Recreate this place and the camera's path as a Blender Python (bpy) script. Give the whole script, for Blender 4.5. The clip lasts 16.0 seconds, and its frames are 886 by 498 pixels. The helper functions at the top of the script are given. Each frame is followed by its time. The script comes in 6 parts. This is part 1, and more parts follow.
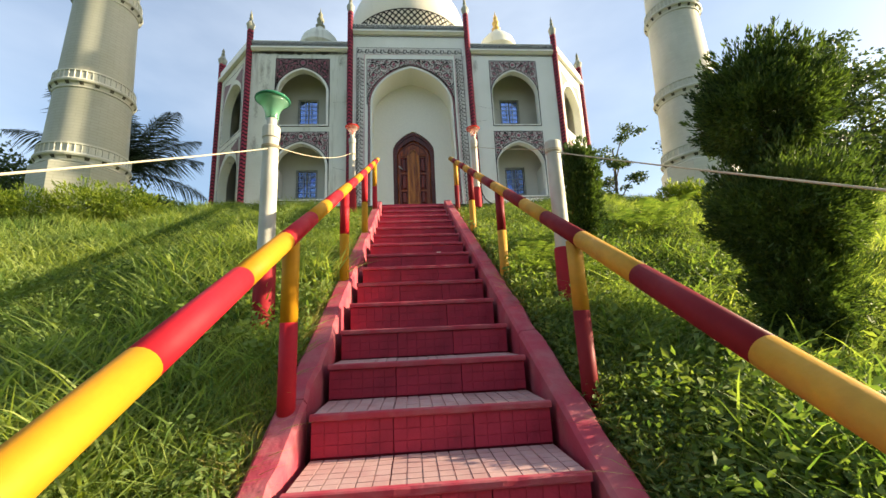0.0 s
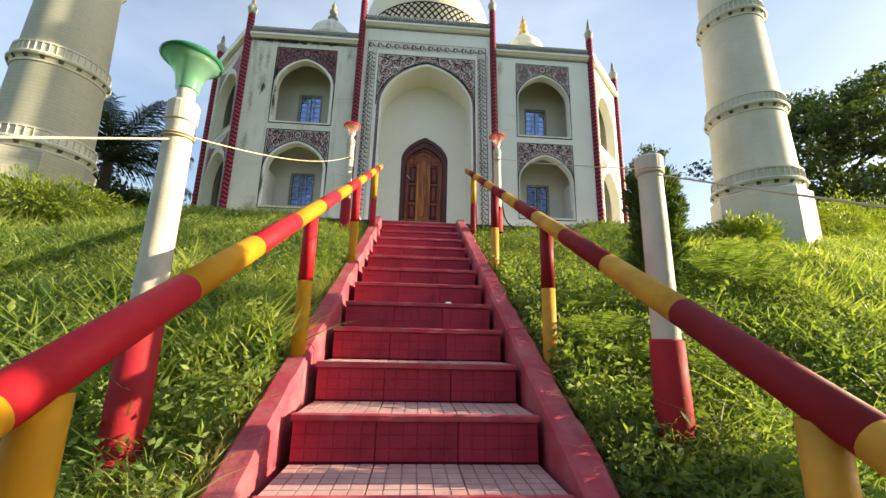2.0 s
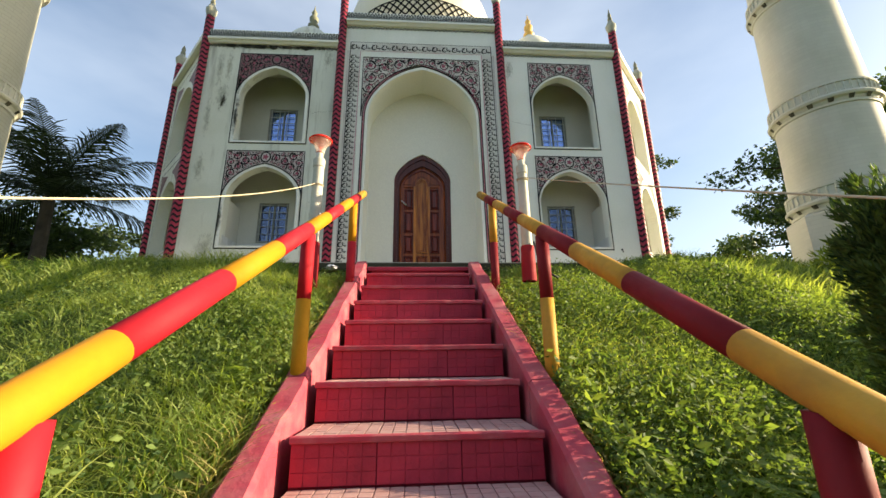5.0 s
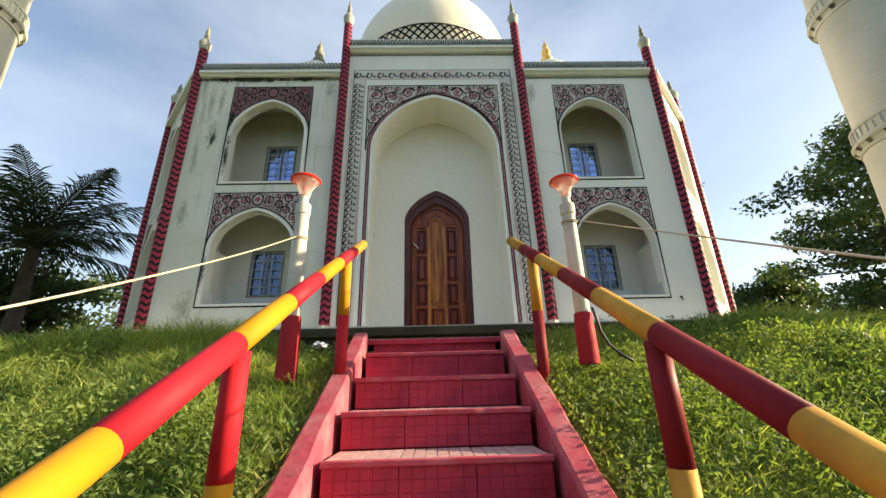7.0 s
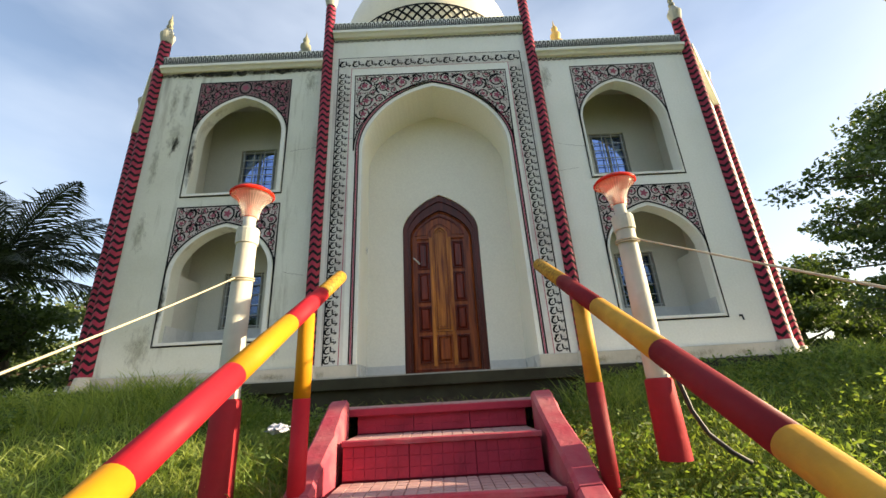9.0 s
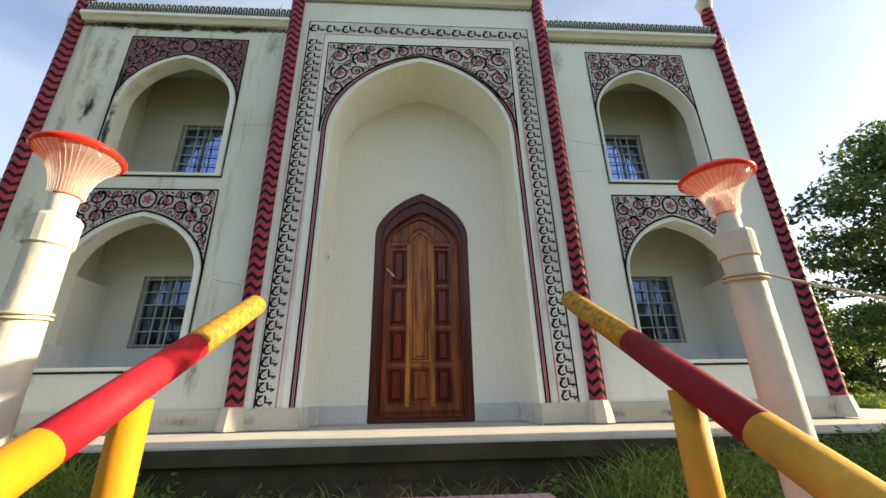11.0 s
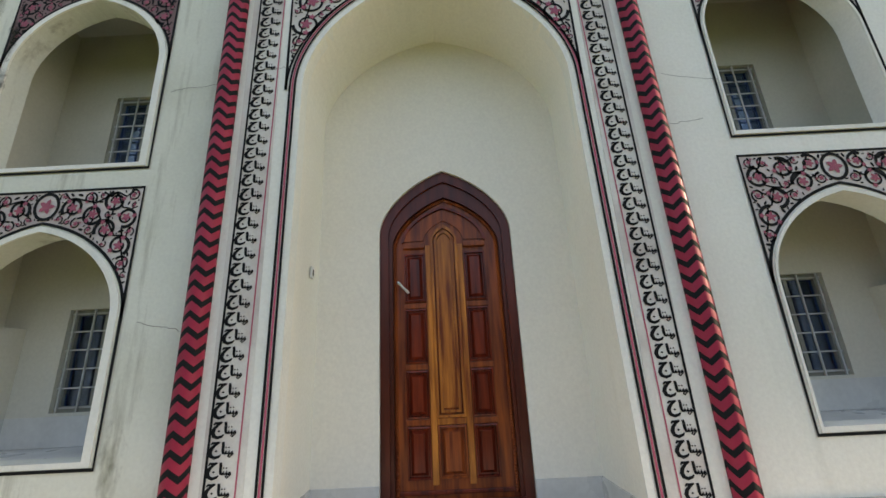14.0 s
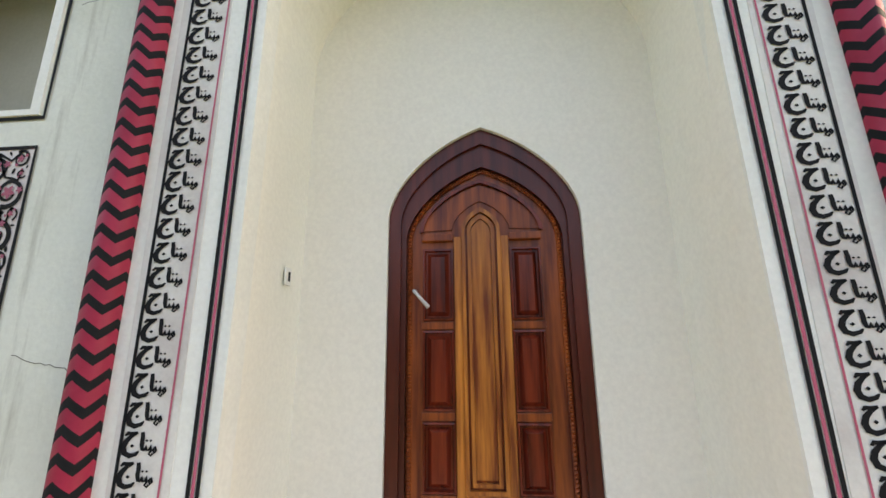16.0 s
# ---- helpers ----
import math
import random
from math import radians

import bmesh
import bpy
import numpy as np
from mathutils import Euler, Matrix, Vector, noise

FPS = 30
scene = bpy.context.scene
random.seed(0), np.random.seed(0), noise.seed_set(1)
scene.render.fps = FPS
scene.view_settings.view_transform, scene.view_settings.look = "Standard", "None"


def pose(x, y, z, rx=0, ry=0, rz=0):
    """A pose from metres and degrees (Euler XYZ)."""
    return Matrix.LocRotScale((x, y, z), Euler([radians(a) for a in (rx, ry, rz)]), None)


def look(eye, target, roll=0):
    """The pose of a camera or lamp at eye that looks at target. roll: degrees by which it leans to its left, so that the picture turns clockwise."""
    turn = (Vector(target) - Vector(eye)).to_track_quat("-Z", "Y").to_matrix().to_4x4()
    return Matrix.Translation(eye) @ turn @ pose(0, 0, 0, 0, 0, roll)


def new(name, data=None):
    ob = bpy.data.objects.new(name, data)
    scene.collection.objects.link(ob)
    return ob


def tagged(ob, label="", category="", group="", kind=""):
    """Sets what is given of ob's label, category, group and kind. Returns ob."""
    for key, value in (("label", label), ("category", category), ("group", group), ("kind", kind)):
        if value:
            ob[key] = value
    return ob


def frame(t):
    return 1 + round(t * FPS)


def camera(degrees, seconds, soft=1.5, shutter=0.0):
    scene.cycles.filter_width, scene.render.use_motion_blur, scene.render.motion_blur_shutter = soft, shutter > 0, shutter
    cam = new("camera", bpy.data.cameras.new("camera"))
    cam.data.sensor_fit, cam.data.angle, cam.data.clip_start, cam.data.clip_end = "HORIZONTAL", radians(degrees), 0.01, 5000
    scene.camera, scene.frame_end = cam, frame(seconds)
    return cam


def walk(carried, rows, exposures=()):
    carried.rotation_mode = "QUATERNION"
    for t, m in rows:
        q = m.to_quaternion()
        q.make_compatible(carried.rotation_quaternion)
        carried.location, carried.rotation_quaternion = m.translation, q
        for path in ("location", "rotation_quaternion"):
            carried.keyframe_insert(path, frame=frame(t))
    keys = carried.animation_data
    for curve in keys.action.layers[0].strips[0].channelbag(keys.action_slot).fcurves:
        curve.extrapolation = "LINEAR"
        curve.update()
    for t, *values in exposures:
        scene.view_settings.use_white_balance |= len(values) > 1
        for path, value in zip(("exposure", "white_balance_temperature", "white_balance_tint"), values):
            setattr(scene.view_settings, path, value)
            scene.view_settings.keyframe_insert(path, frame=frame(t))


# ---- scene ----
cam = camera(96.2, 16.0)
PATH = [
    (0, (0.056, -0.029, 1.455), (0.221, 1.923, 1.855), -2.6),
    (0.5, (0.064, 0.327, 1.522), (0.301, 2.29, 1.827), 0.6),
    (1, (0.115, 0.607, 1.633), (0.323, 2.584, 1.854), -0.9),
    (1.5, (0.146, 0.832, 1.796), (0.228, 2.811, 2.073), 1.5),
    (2, (0.101, 1.04, 1.961), (0.235, 2.985, 2.408), 1.3),
    (2.5, (0.131, 1.247, 2.11), (0.265, 3.167, 2.655), -1.5),
    (3, (0.134, 1.496, 2.245), (0.201, 3.39, 2.885), -0.9),
    (3.2, (0.102, 1.617, 2.312), (0.22, 3.513, 2.939), 0.5),
    (5.3, (0.134, 2.58, 2.735), (0.252, 4.517, 3.218), -1.1),
    (5.5, (0.153, 2.666, 2.779), (0.201, 4.615, 3.226), -2.6),
    (6, (0.179, 2.888, 2.905), (0.185, 4.819, 3.426), -1.8),
    (6.5, (0.146, 3.111, 3.065), (0.194, 5.046, 3.571), 0.4),
    (7, (0.128, 3.304, 3.201), (0.181, 5.183, 3.884), -1.6),
    (7.5, (0.163, 3.501, 3.322), (0.152, 5.342, 4.104), -1.1),
    (8, (0.104, 3.7, 3.464), (0.207, 5.575, 4.153), -1.0),
    (8.5, (0.102, 3.89, 3.531), (0.238, 5.765, 4.214), -1.2),
    (9, (0.164, 4.07, 3.691), (0.188, 5.951, 4.371), -3.2),
    (9.2, (0.166, 4.151, 3.683), (0.201, 6.019, 4.398), -2.1),
    (11.3, (0.169, 5.02, 4.168), (0.338, 6.888, 4.862), -0.7),
    (11.5, (0.143, 5.072, 4.229), (0.393, 6.941, 4.897), -0.2),
    (12, (0.137, 5.259, 4.286), (0.394, 7.117, 4.98), -1.1),
    (12.5, (0.19, 5.443, 4.431), (0.383, 7.313, 5.115), -2.1),
    (13, (0.142, 5.648, 4.542), (0.343, 7.489, 5.297), -3.3),
    (13.5, (0.131, 5.811, 4.6), (0.292, 7.686, 5.276), -1.7),
    (14, (0.206, 6.038, 4.716), (0.193, 7.954, 5.289), -2.8),
    (14.5, (0.168, 6.262, 4.799), (0.147, 8.18, 5.367), -0.1),
    (15, (0.162, 6.459, 4.935), (0.283, 8.377, 5.486), -2.0),
    (15.5, (0.219, 6.67, 5.05), (0.161, 8.605, 5.554), -2.8),
    (16, (0.167, 6.909, 5.096), (0.0, 8.853, 5.536), -0.5),
]
EXPOSURES = [(0.0, 1.58, 7350, 7), (0.6, 1.78, 7350, 7), (1.6, 1.74, 7350, 8), (2.4, 1.48, 7500, 8), (3.2, 1.45, 7500, 8), (5.5, 1.50, 7500, 7), (9.0, 1.60, 7600, 9), (11.5, 1.68, 7500, 11), (13.0, 1.64, 7450, 11), (14.0, 1.80, 7500, 14), (14.5, 2.08, 7500, 15), (15.0, 2.30, 7550, 16), (16.0, 2.34, 7600, 18)]
walk(cam, [(t, look(eye, target, roll)) for t, eye, target, roll in PATH], EXPOSURES)

# ---- world, sun ----
SUN_AZ, SUN_EL = 89.6, 17.5
world = bpy.data.worlds.new("sky")
scene.world = world
world.use_nodes = True
wn, wl = world.node_tree.nodes, world.node_tree.links
sky = wn.new("ShaderNodeTexSky")
sky.sky_type = "NISHITA"
sky.sun_disc = False
sky.sun_elevation, sky.sun_rotation = radians(SUN_EL), radians(SUN_AZ)
sky.air_density, sky.dust_density, sky.ozone_density = 1.0, 1.4, 1.0
wco = wn.new("ShaderNodeTexCoord")
wmap = wn.new("ShaderNodeMapping")
wmap.inputs["Scale"].default_value = (1.0, 1.0, 2.6)
wmap.inputs["Location"].default_value = (2.3, 0.9, 0.4)
wno = wn.new("ShaderNodeTexNoise")
wno.inputs["Scale"].default_value, wno.inputs["Detail"].default_value, wno.inputs["Roughness"].default_value = 1.5, 6.0, 0.5
wra = wn.new("ShaderNodeValToRGB")
wra.color_ramp.elements[0].position, wra.color_ramp.elements[1].position = 0.36, 0.80
wra.color_ramp.elements[0].color, wra.color_ramp.elements[1].color = (0.10, 0.10, 0.10, 1), (0.85, 0.85, 0.85, 1)
wmix = wn.new("ShaderNodeMixRGB")
wmix.inputs["Color2"].default_value = (2.15, 2.6, 3.45, 1)
wl.new(wco.outputs["Generated"], wmap.inputs["Vector"])
wl.new(wmap.outputs["Vector"], wno.inputs["Vector"])
wl.new(wno.outputs["Fac"], wra.inputs["Fac"])
wl.new(wra.outputs["Color"], wmix.inputs["Fac"])
wdim = wn.new("ShaderNodeMixRGB")
wdim.blend_type = "MULTIPLY"
wdim.inputs["Fac"].default_value, wdim.inputs["Color2"].default_value = 1.0, (0.58, 0.63, 0.72, 1)
wl.new(sky.outputs["Color"], wdim.inputs["Color1"])
wl.new(wdim.outputs["Color"], wmix.inputs["Color1"])
wbg = wn["Background"]
wbg.inputs["Strength"].default_value = 0.138
wl.new(wmix.outputs["Color"], wbg.inputs["Color"])

sun_from = Vector((math.sin(radians(SUN_AZ)) * math.cos(radians(SUN_EL)), math.cos(radians(SUN_AZ)) * math.cos(radians(SUN_EL)), math.sin(radians(SUN_EL))))
sun = new("sun", bpy.data.lights.new("sun", "SUN"))
sun.data.energy, sun.data.angle, sun.data.color = 4.5, radians(0.6), (1.0, 0.86, 0.66)
sun.matrix_world = look(sun_from * 60, (0, 0, 0))


# ---- materials ----
def shader(name, rough=0.6, metal=0.0, spec=0.5):
    m = bpy.data.materials.new(name)
    m.use_nodes = True
    b = m.node_tree.nodes["Principled BSDF"]
    b.inputs["Roughness"].default_value, b.inputs["Metallic"].default_value = rough, metal
    b.inputs["Specular IOR Level"].default_value = spec
    return m, m.node_tree.nodes, m.node_tree.links, b


def noise_node(n, l, scale, detail=4.0, stretch=(1, 1, 1), rough=0.55):
    co = n.new("ShaderNodeTexCoord")
    mp = n.new("ShaderNodeMapping")
    mp.inputs["Scale"].default_value = stretch
    no = n.new("ShaderNodeTexNoise")
    no.inputs["Scale"].default_value, no.inputs["Detail"].default_value, no.inputs["Roughness"].default_value = scale, detail, rough
    l.new(co.outputs["Object"], mp.inputs["Vector"])
    l.new(mp.outputs["Vector"], no.inputs["Vector"])
    return no


def ramp(n, l, fac, lo, hi, c0, c1):
    r = n.new("ShaderNodeValToRGB")
    r.color_ramp.elements[0].position, r.color_ramp.elements[1].position = lo, hi
    r.color_ramp.elements[0].color, r.color_ramp.elements[1].color = (*c0, 1), (*c1, 1)
    l.new(fac, r.inputs["Fac"])
    return r


def blend(n, l, fac, a, b, how="MIX"):
    m = n.new("ShaderNodeMixRGB")
    m.blend_type = how
    for sock, v in (("Fac", fac), ("Color1", a), ("Color2", b)):
        if isinstance(v, (int, float)):
            m.inputs[sock].default_value = v
        elif isinstance(v, tuple):
            m.inputs[sock].default_value = (*v, 1)
        else:
            l.new(v, m.inputs[sock])
    return m.outputs["Color"]


def bump(n, l, b, height, strength, distance=0.01):
    bp = n.new("ShaderNodeBump")
    bp.inputs["Strength"].default_value, bp.inputs["Distance"].default_value = strength, distance
    l.new(height, bp.inputs["Height"])
    l.new(bp.outputs["Normal"], b.inputs["Normal"])
    return bp


def painted(name, col, dirt=None, rough=0.55, spec=0.4, big=1.3, amount=0.35, grain=60, bumpy=0.25, vary=0.0, streak=0.0, streak_col=(0.12, 0.12, 0.08)):
    """Paint or plaster: base colour, blotches of dirt, fine grain, optional vertical streaks."""
    m, n, l, b = shader(name, rough, 0.0, spec)
    dirt = dirt or tuple(c * 0.6 for c in col)
    n1 = noise_node(n, l, big, 6)
    r1 = ramp(n, l, n1.outputs["Fac"], 0.42, 0.75, (0, 0, 0), (amount,) * 3)
    c = blend(n, l, r1.outputs["Color"], col, dirt)
    n2 = noise_node(n, l, grain, 3)
    r2 = ramp(n, l, n2.outputs["Fac"], 0.3, 0.7, (0.95,) * 3, (1.03,) * 3)
    c = blend(n, l, 1.0, c, r2.outputs["Color"], "MULTIPLY")
    if streak:
        n3 = noise_node(n, l, 2.2, 8, (2.6, 2.6, 0.28), 0.65)
        r3 = ramp(n, l, n3.outputs["Fac"], 0.56, 0.70, (0, 0, 0), (streak,) * 3)
        c = blend(n, l, r3.outputs["Color"], c, streak_col)
    if vary:
        oi = n.new("ShaderNodeObjectInfo")
        r4 = ramp(n, l, oi.outputs["Random"], 0.0, 1.0, (1 - vary,) * 3, (1 + vary,) * 3)
        c = blend(n, l, 1.0, c, r4.outputs["Color"], "MULTIPLY")
    l.new(c, b.inputs["Base Color"])
    rr = ramp(n, l, n1.outputs["Fac"], 0.3, 0.7, (max(rough - 0.1, 0.05),) * 3, (min(rough + 0.15, 1.0),) * 3)
    l.new(rr.outputs["Color"], b.inputs["Roughness"])
    bump(n, l, b, n2.outputs["Fac"], bumpy, 0.004)
    return m


M_WALL = painted("wall_paint", (0.82, 0.83, 0.76), (0.60, 0.62, 0.50), 0.55, 0.35, 0.9, 0.35, 45, 0.25, streak=0.10, streak_col=(0.30, 0.30, 0.20))
M_WALL_OLD = painted("wall_paint_mouldy", (0.69, 0.71, 0.62), (0.44, 0.45, 0.34), 0.6, 0.3, 1.1, 0.45, 45, 0.3, streak=0.5, streak_col=(0.17, 0.16, 0.10))
# Vault and splays: the niche cream lifted, with skylight put into the colour.
M_VAULT = painted("vault_cream_skylit", (0.84, 0.83, 0.73), (0.78, 0.75, 0.61), 0.5, 0.35, 0.8, 0.4, 45, 0.08)
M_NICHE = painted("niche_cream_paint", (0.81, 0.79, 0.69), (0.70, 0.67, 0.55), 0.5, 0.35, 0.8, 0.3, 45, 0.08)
# Facade niches are toned down from the cream: recess shade is in the colour.
M_NICHE_LOW = painted("niche_paint_soft_shade", (0.62, 0.61, 0.53), (0.45, 0.44, 0.36), 0.6, 0.3, 1.2, 0.45, 45, 0.25)
M_NICHE_SHADE = painted("niche_paint_deep_shade", (0.54, 0.525, 0.44), (0.34, 0.33, 0.25), 0.6, 0.3, 1.2, 0.45, 45, 0.25)
M_TRIM = painted("trim_white_paint", (0.80, 0.81, 0.74), (0.6, 0.6, 0.5), 0.5, 0.4, 2.0, 0.3, 60, 0.2, streak=0.15)
M_MOULD = painted("mould_stain", (0.055, 0.055, 0.04), (0.2, 0.19, 0.14), 0.8, 0.2, 6.0, 0.8, 40, 0.4)
M_MARBLE = painted("grey_marble", (0.60, 0.61, 0.58), (0.44, 0.45, 0.43), 0.3, 0.5, 2.5, 0.7, 30, 0.08)
M_BLACK = painted("black_paint", (0.010, 0.011, 0.012), (0.022, 0.022, 0.022), 0.75, 0.15, 5, 0.5)
M_RED = painted("crimson_paint", (0.33, 0.021, 0.054), (0.22, 0.013, 0.036), 0.48, 0.3, 6, 0.5, 50, 0.2)
M_PINK = painted("faded_pink_paint", (0.50, 0.10, 0.16), (0.42, 0.16, 0.2), 0.6, 0.3, 9, 0.6)
M_PETAL = painted("petal_red_paint", (0.38, 0.10, 0.15), (0.20, 0.04, 0.07), 0.6, 0.3, 12, 0.7)
M_PANEL = painted("spandrel_ground_paint", (0.70, 0.69, 0.63), (0.36, 0.27, 0.25), 0.6, 0.3, 2.6, 0.6, 60, 0.2)
M_PANEL_MID = painted("spandrel_ground_mauve", (0.64, 0.60, 0.57), (0.32, 0.24, 0.24), 0.65, 0.3, 2.2, 0.7, 60, 0.2)
M_PANEL_DARK = painted("spandrel_ground_stained", (0.24, 0.155, 0.155), (0.14, 0.09, 0.09), 0.65, 0.3, 2.2, 0.8, 60, 0.2)
M_GOLD = painted("gold_paint", (0.62, 0.40, 0.10), (0.3, 0.2, 0.06), 0.35, 0.5, 8, 0.4)
M_CAPITAL = painted("weathered_capital", (0.42, 0.43, 0.36), (0.24, 0.24, 0.19), 0.65, 0.3, 7, 0.8, 40, 0.4)
M_BRONZE = painted("weathered_finial", (0.25, 0.25, 0.17), (0.14, 0.14, 0.10), 0.6, 0.3, 8, 0.5)
M_RING = painted("gallery_weathered_paint", (0.56, 0.56, 0.47), (0.36, 0.36, 0.28), 0.6, 0.3, 2.0, 0.7, 50, 0.3, streak=0.3, streak_col=(0.25, 0.24, 0.17))
M_DOME = painted("dome_cream_paint", (0.76, 0.72, 0.60), (0.60, 0.58, 0.48), 0.55, 0.3, 0.7, 0.45, 30, 0.2, streak=0.2, streak_col=(0.45, 0.43, 0.34))
M_STEP = painted("step_red_paint", (0.43, 0.033, 0.066), (0.26, 0.023, 0.045), 0.55, 0.3, 6, 0.7, 60, 0.6, vary=0.12, streak=0.25, streak_col=(0.15, 0.02, 0.03))
M_TREAD = painted("worn_tread_paint", (0.50, 0.32, 0.30), (0.38, 0.17, 0.17), 0.7, 0.25, 5, 0.75, 80, 0.4, vary=0.12)
M_NOSING = painted("worn_nosing_paint", (0.44, 0.050, 0.080), (0.48, 0.22, 0.22), 0.6, 0.25, 9, 0.55, 70, 0.4, vary=0.08)
M_GROUT = painted("step_joint", (0.17, 0.022, 0.035), (0.10, 0.03, 0.035), 0.9, 0.1)
M_KERB = painted("kerb_red_paint", (0.42, 0.055, 0.085), (0.46, 0.20, 0.20), 0.7, 0.25, 5, 0.8, 28, 0.9, streak=0.35, streak_col=(0.13, 0.03, 0.04))
M_RAIL_RED = painted("rail_red_enamel", (0.46, 0.012, 0.024), (0.33, 0.010, 0.018), 0.62, 0.22, 6, 0.5, 50, 0.12)
M_RAIL_YEL = painted("rail_yellow_enamel", (0.50, 0.235, 0.012), (0.50, 0.21, 0.012), 0.66, 0.2, 6, 0.5, 50, 0.12)
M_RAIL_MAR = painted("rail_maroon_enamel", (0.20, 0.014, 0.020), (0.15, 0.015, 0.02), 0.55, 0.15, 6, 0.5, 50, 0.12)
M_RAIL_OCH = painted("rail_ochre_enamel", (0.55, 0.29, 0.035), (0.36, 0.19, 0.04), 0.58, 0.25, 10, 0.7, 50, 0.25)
M_RUST = painted("rail_end_rusted_ochre", (0.50, 0.27, 0.03), (0.11, 0.055, 0.02), 0.6, 0.25, 55, 1.0, 140, 0.6)
M_POST = painted("post_white_paint", (0.57, 0.56, 0.49), (0.36, 0.355, 0.29), 0.6, 0.3, 5, 0.7, 40, 0.5, streak=0.45, streak_col=(0.35, 0.33, 0.25))
M_POST_RED = painted("post_red_paint", (0.36, 0.02, 0.03), (0.22, 0.03, 0.03), 0.65, 0.15, 6, 0.6, 40, 0.35)
M_MAST = painted("concrete_collar", (0.58, 0.57, 0.50), (0.40, 0.40, 0.35), 0.75, 0.25, 8, 0.6)
M_ROPE = painted("cotton_rope", (0.52, 0.46, 0.34), (0.36, 0.31, 0.22), 0.9, 0.1, 30, 0.6)
M_CABLE = painted("black_cable", (0.02, 0.02, 0.02), (0.05, 0.05, 0.05), 0.5, 0.4)
M_IRON = painted("grille_white_paint", (0.50, 0.51, 0.49), (0.25, 0.22, 0.19), 0.5, 0.4, 12, 0.6)
M_WINFRAME = painted("window_frame_paint", (0.25, 0.255, 0.22), (0.10, 0.10, 0.09), 0.55, 0.35, 6, 0.5)
M_CURTAIN = painted("blue_white_curtain", (0.42, 0.52, 0.78), (0.20, 0.26, 0.50), 0.9, 0.1, 6, 0.9)
# Near-black colour carries the shade of the rooms behind the windows.
M_DARK = painted("room_shade_black", (0.03, 0.03, 0.03), (0.05, 0.05, 0.045), 0.9, 0.1)
M_SOIL = painted("dark_soil", (0.045, 0.035, 0.022), (0.08, 0.07, 0.04), 0.95, 0.1, 4, 0.8, 30, 0.8)
M_FOOTING = painted("dark_footing", (0.05, 0.046, 0.030), (0.10, 0.10, 0.06), 0.95, 0.1, 3, 0.7, 25, 0.6)
M_TERRACE = painted("terrace_plaster", (0.52, 0.495, 0.42), (0.30, 0.28, 0.22), 0.7, 0.25, 1.6, 0.6, 40, 0.35, streak=0.1)
M_PLASTIC = painted("plastic_wrapper", (0.55, 0.58, 0.64), (0.08, 0.10, 0.22), 0.3, 0.5, 30, 1.0)
M_SWITCH = painted("switch_plate_plastic", (0.75, 0.75, 0.70), (0.6, 0.6, 0.55), 0.4, 0.5)
M_STEEL = painted("steel_handle", (0.62, 0.62, 0.60), (0.5, 0.5, 0.48), 0.3, 0.6)


def make_patch(name, col, low, high, most):
    """Speckled growth that thins out towards the rim of its patch."""
    m, n, l, b = shader(name, 0.9, 0.0, 0.1)
    co = n.new("ShaderNodeTexCoord")
    mp = n.new("ShaderNodeMapping")
    mp.inputs["Location"].default_value, mp.inputs["Scale"].default_value = (-1, 0, -1), (2, 0, 2)
    gr = n.new("ShaderNodeTexGradient")
    gr.gradient_type = "SPHERICAL"
    l.new(co.outputs["Generated"], mp.inputs["Vector"])
    l.new(mp.outputs["Vector"], gr.inputs["Vector"])
    no = noise_node(n, l, 16, 9, (1.5, 1, 0.7), 0.68)
    mu = n.new("ShaderNodeMath")
    mu.operation = "MULTIPLY_ADD"
    mu.inputs[1].default_value = 0.40
    l.new(gr.outputs["Fac"], mu.inputs[0])
    l.new(no.outputs["Fac"], mu.inputs[2])
    al = ramp(n, l, mu.outputs[0], low, high, (0, 0, 0), (most,) * 3)
    b.inputs["Base Color"].default_value = (*col, 1)
    l.new(al.outputs["Color"], b.inputs["Alpha"])
    return m


M_PATCH = make_patch("green_mould_speckle", (0.24, 0.23, 0.13), 0.58, 1.0, 0.5)
M_PATCH_DARK = make_patch("black_mould_speckle", (0.035, 0.033, 0.025), 0.56, 0.84, 0.85)


def make_wood(name, light, dark, gloss=0.38):
    m, n, l, b = shader(name, gloss, 0.0, 0.3)
    n1 = noise_node(n, l, 5.0, 8, (5, 5, 0.35), 0.6)
    n2 = noise_node(n, l, 2.0, 4, (1.5, 1.5, 0.25))
    r1 = ramp(n, l, n1.outputs["Fac"], 0.34, 0.66, dark, light)
    r2 = ramp(n, l, n2.outputs["Fac"], 0.35, 0.65, (0.72,) * 3, (1.15,) * 3)
    l.new(blend(n, l, 1.0, r1.outputs["Color"], r2.outputs["Color"], "MULTIPLY"), b.inputs["Base Color"])
    b.inputs["Coat Weight"].default_value, b.inputs["Coat Roughness"].default_value = 0.12, 0.2
    bump(n, l, b, n1.outputs["Fac"], 0.12, 0.003)
    return m


M_WOOD = make_wood("varnished_teak", (0.36, 0.085, 0.018), (0.10, 0.016, 0.007))
M_WOOD_GOLD = make_wood("varnished_teak_light", (0.60, 0.215, 0.036), (0.17, 0.036, 0.010))
M_WOOD_DARK = make_wood("varnished_mahogany", (0.21, 0.030, 0.012), (0.055, 0.007, 0.004), 0.24)
M_WOOD_FRAME = make_wood("dark_brown_frame_wood", (0.115, 0.022, 0.012), (0.055, 0.010, 0.007), 0.32)


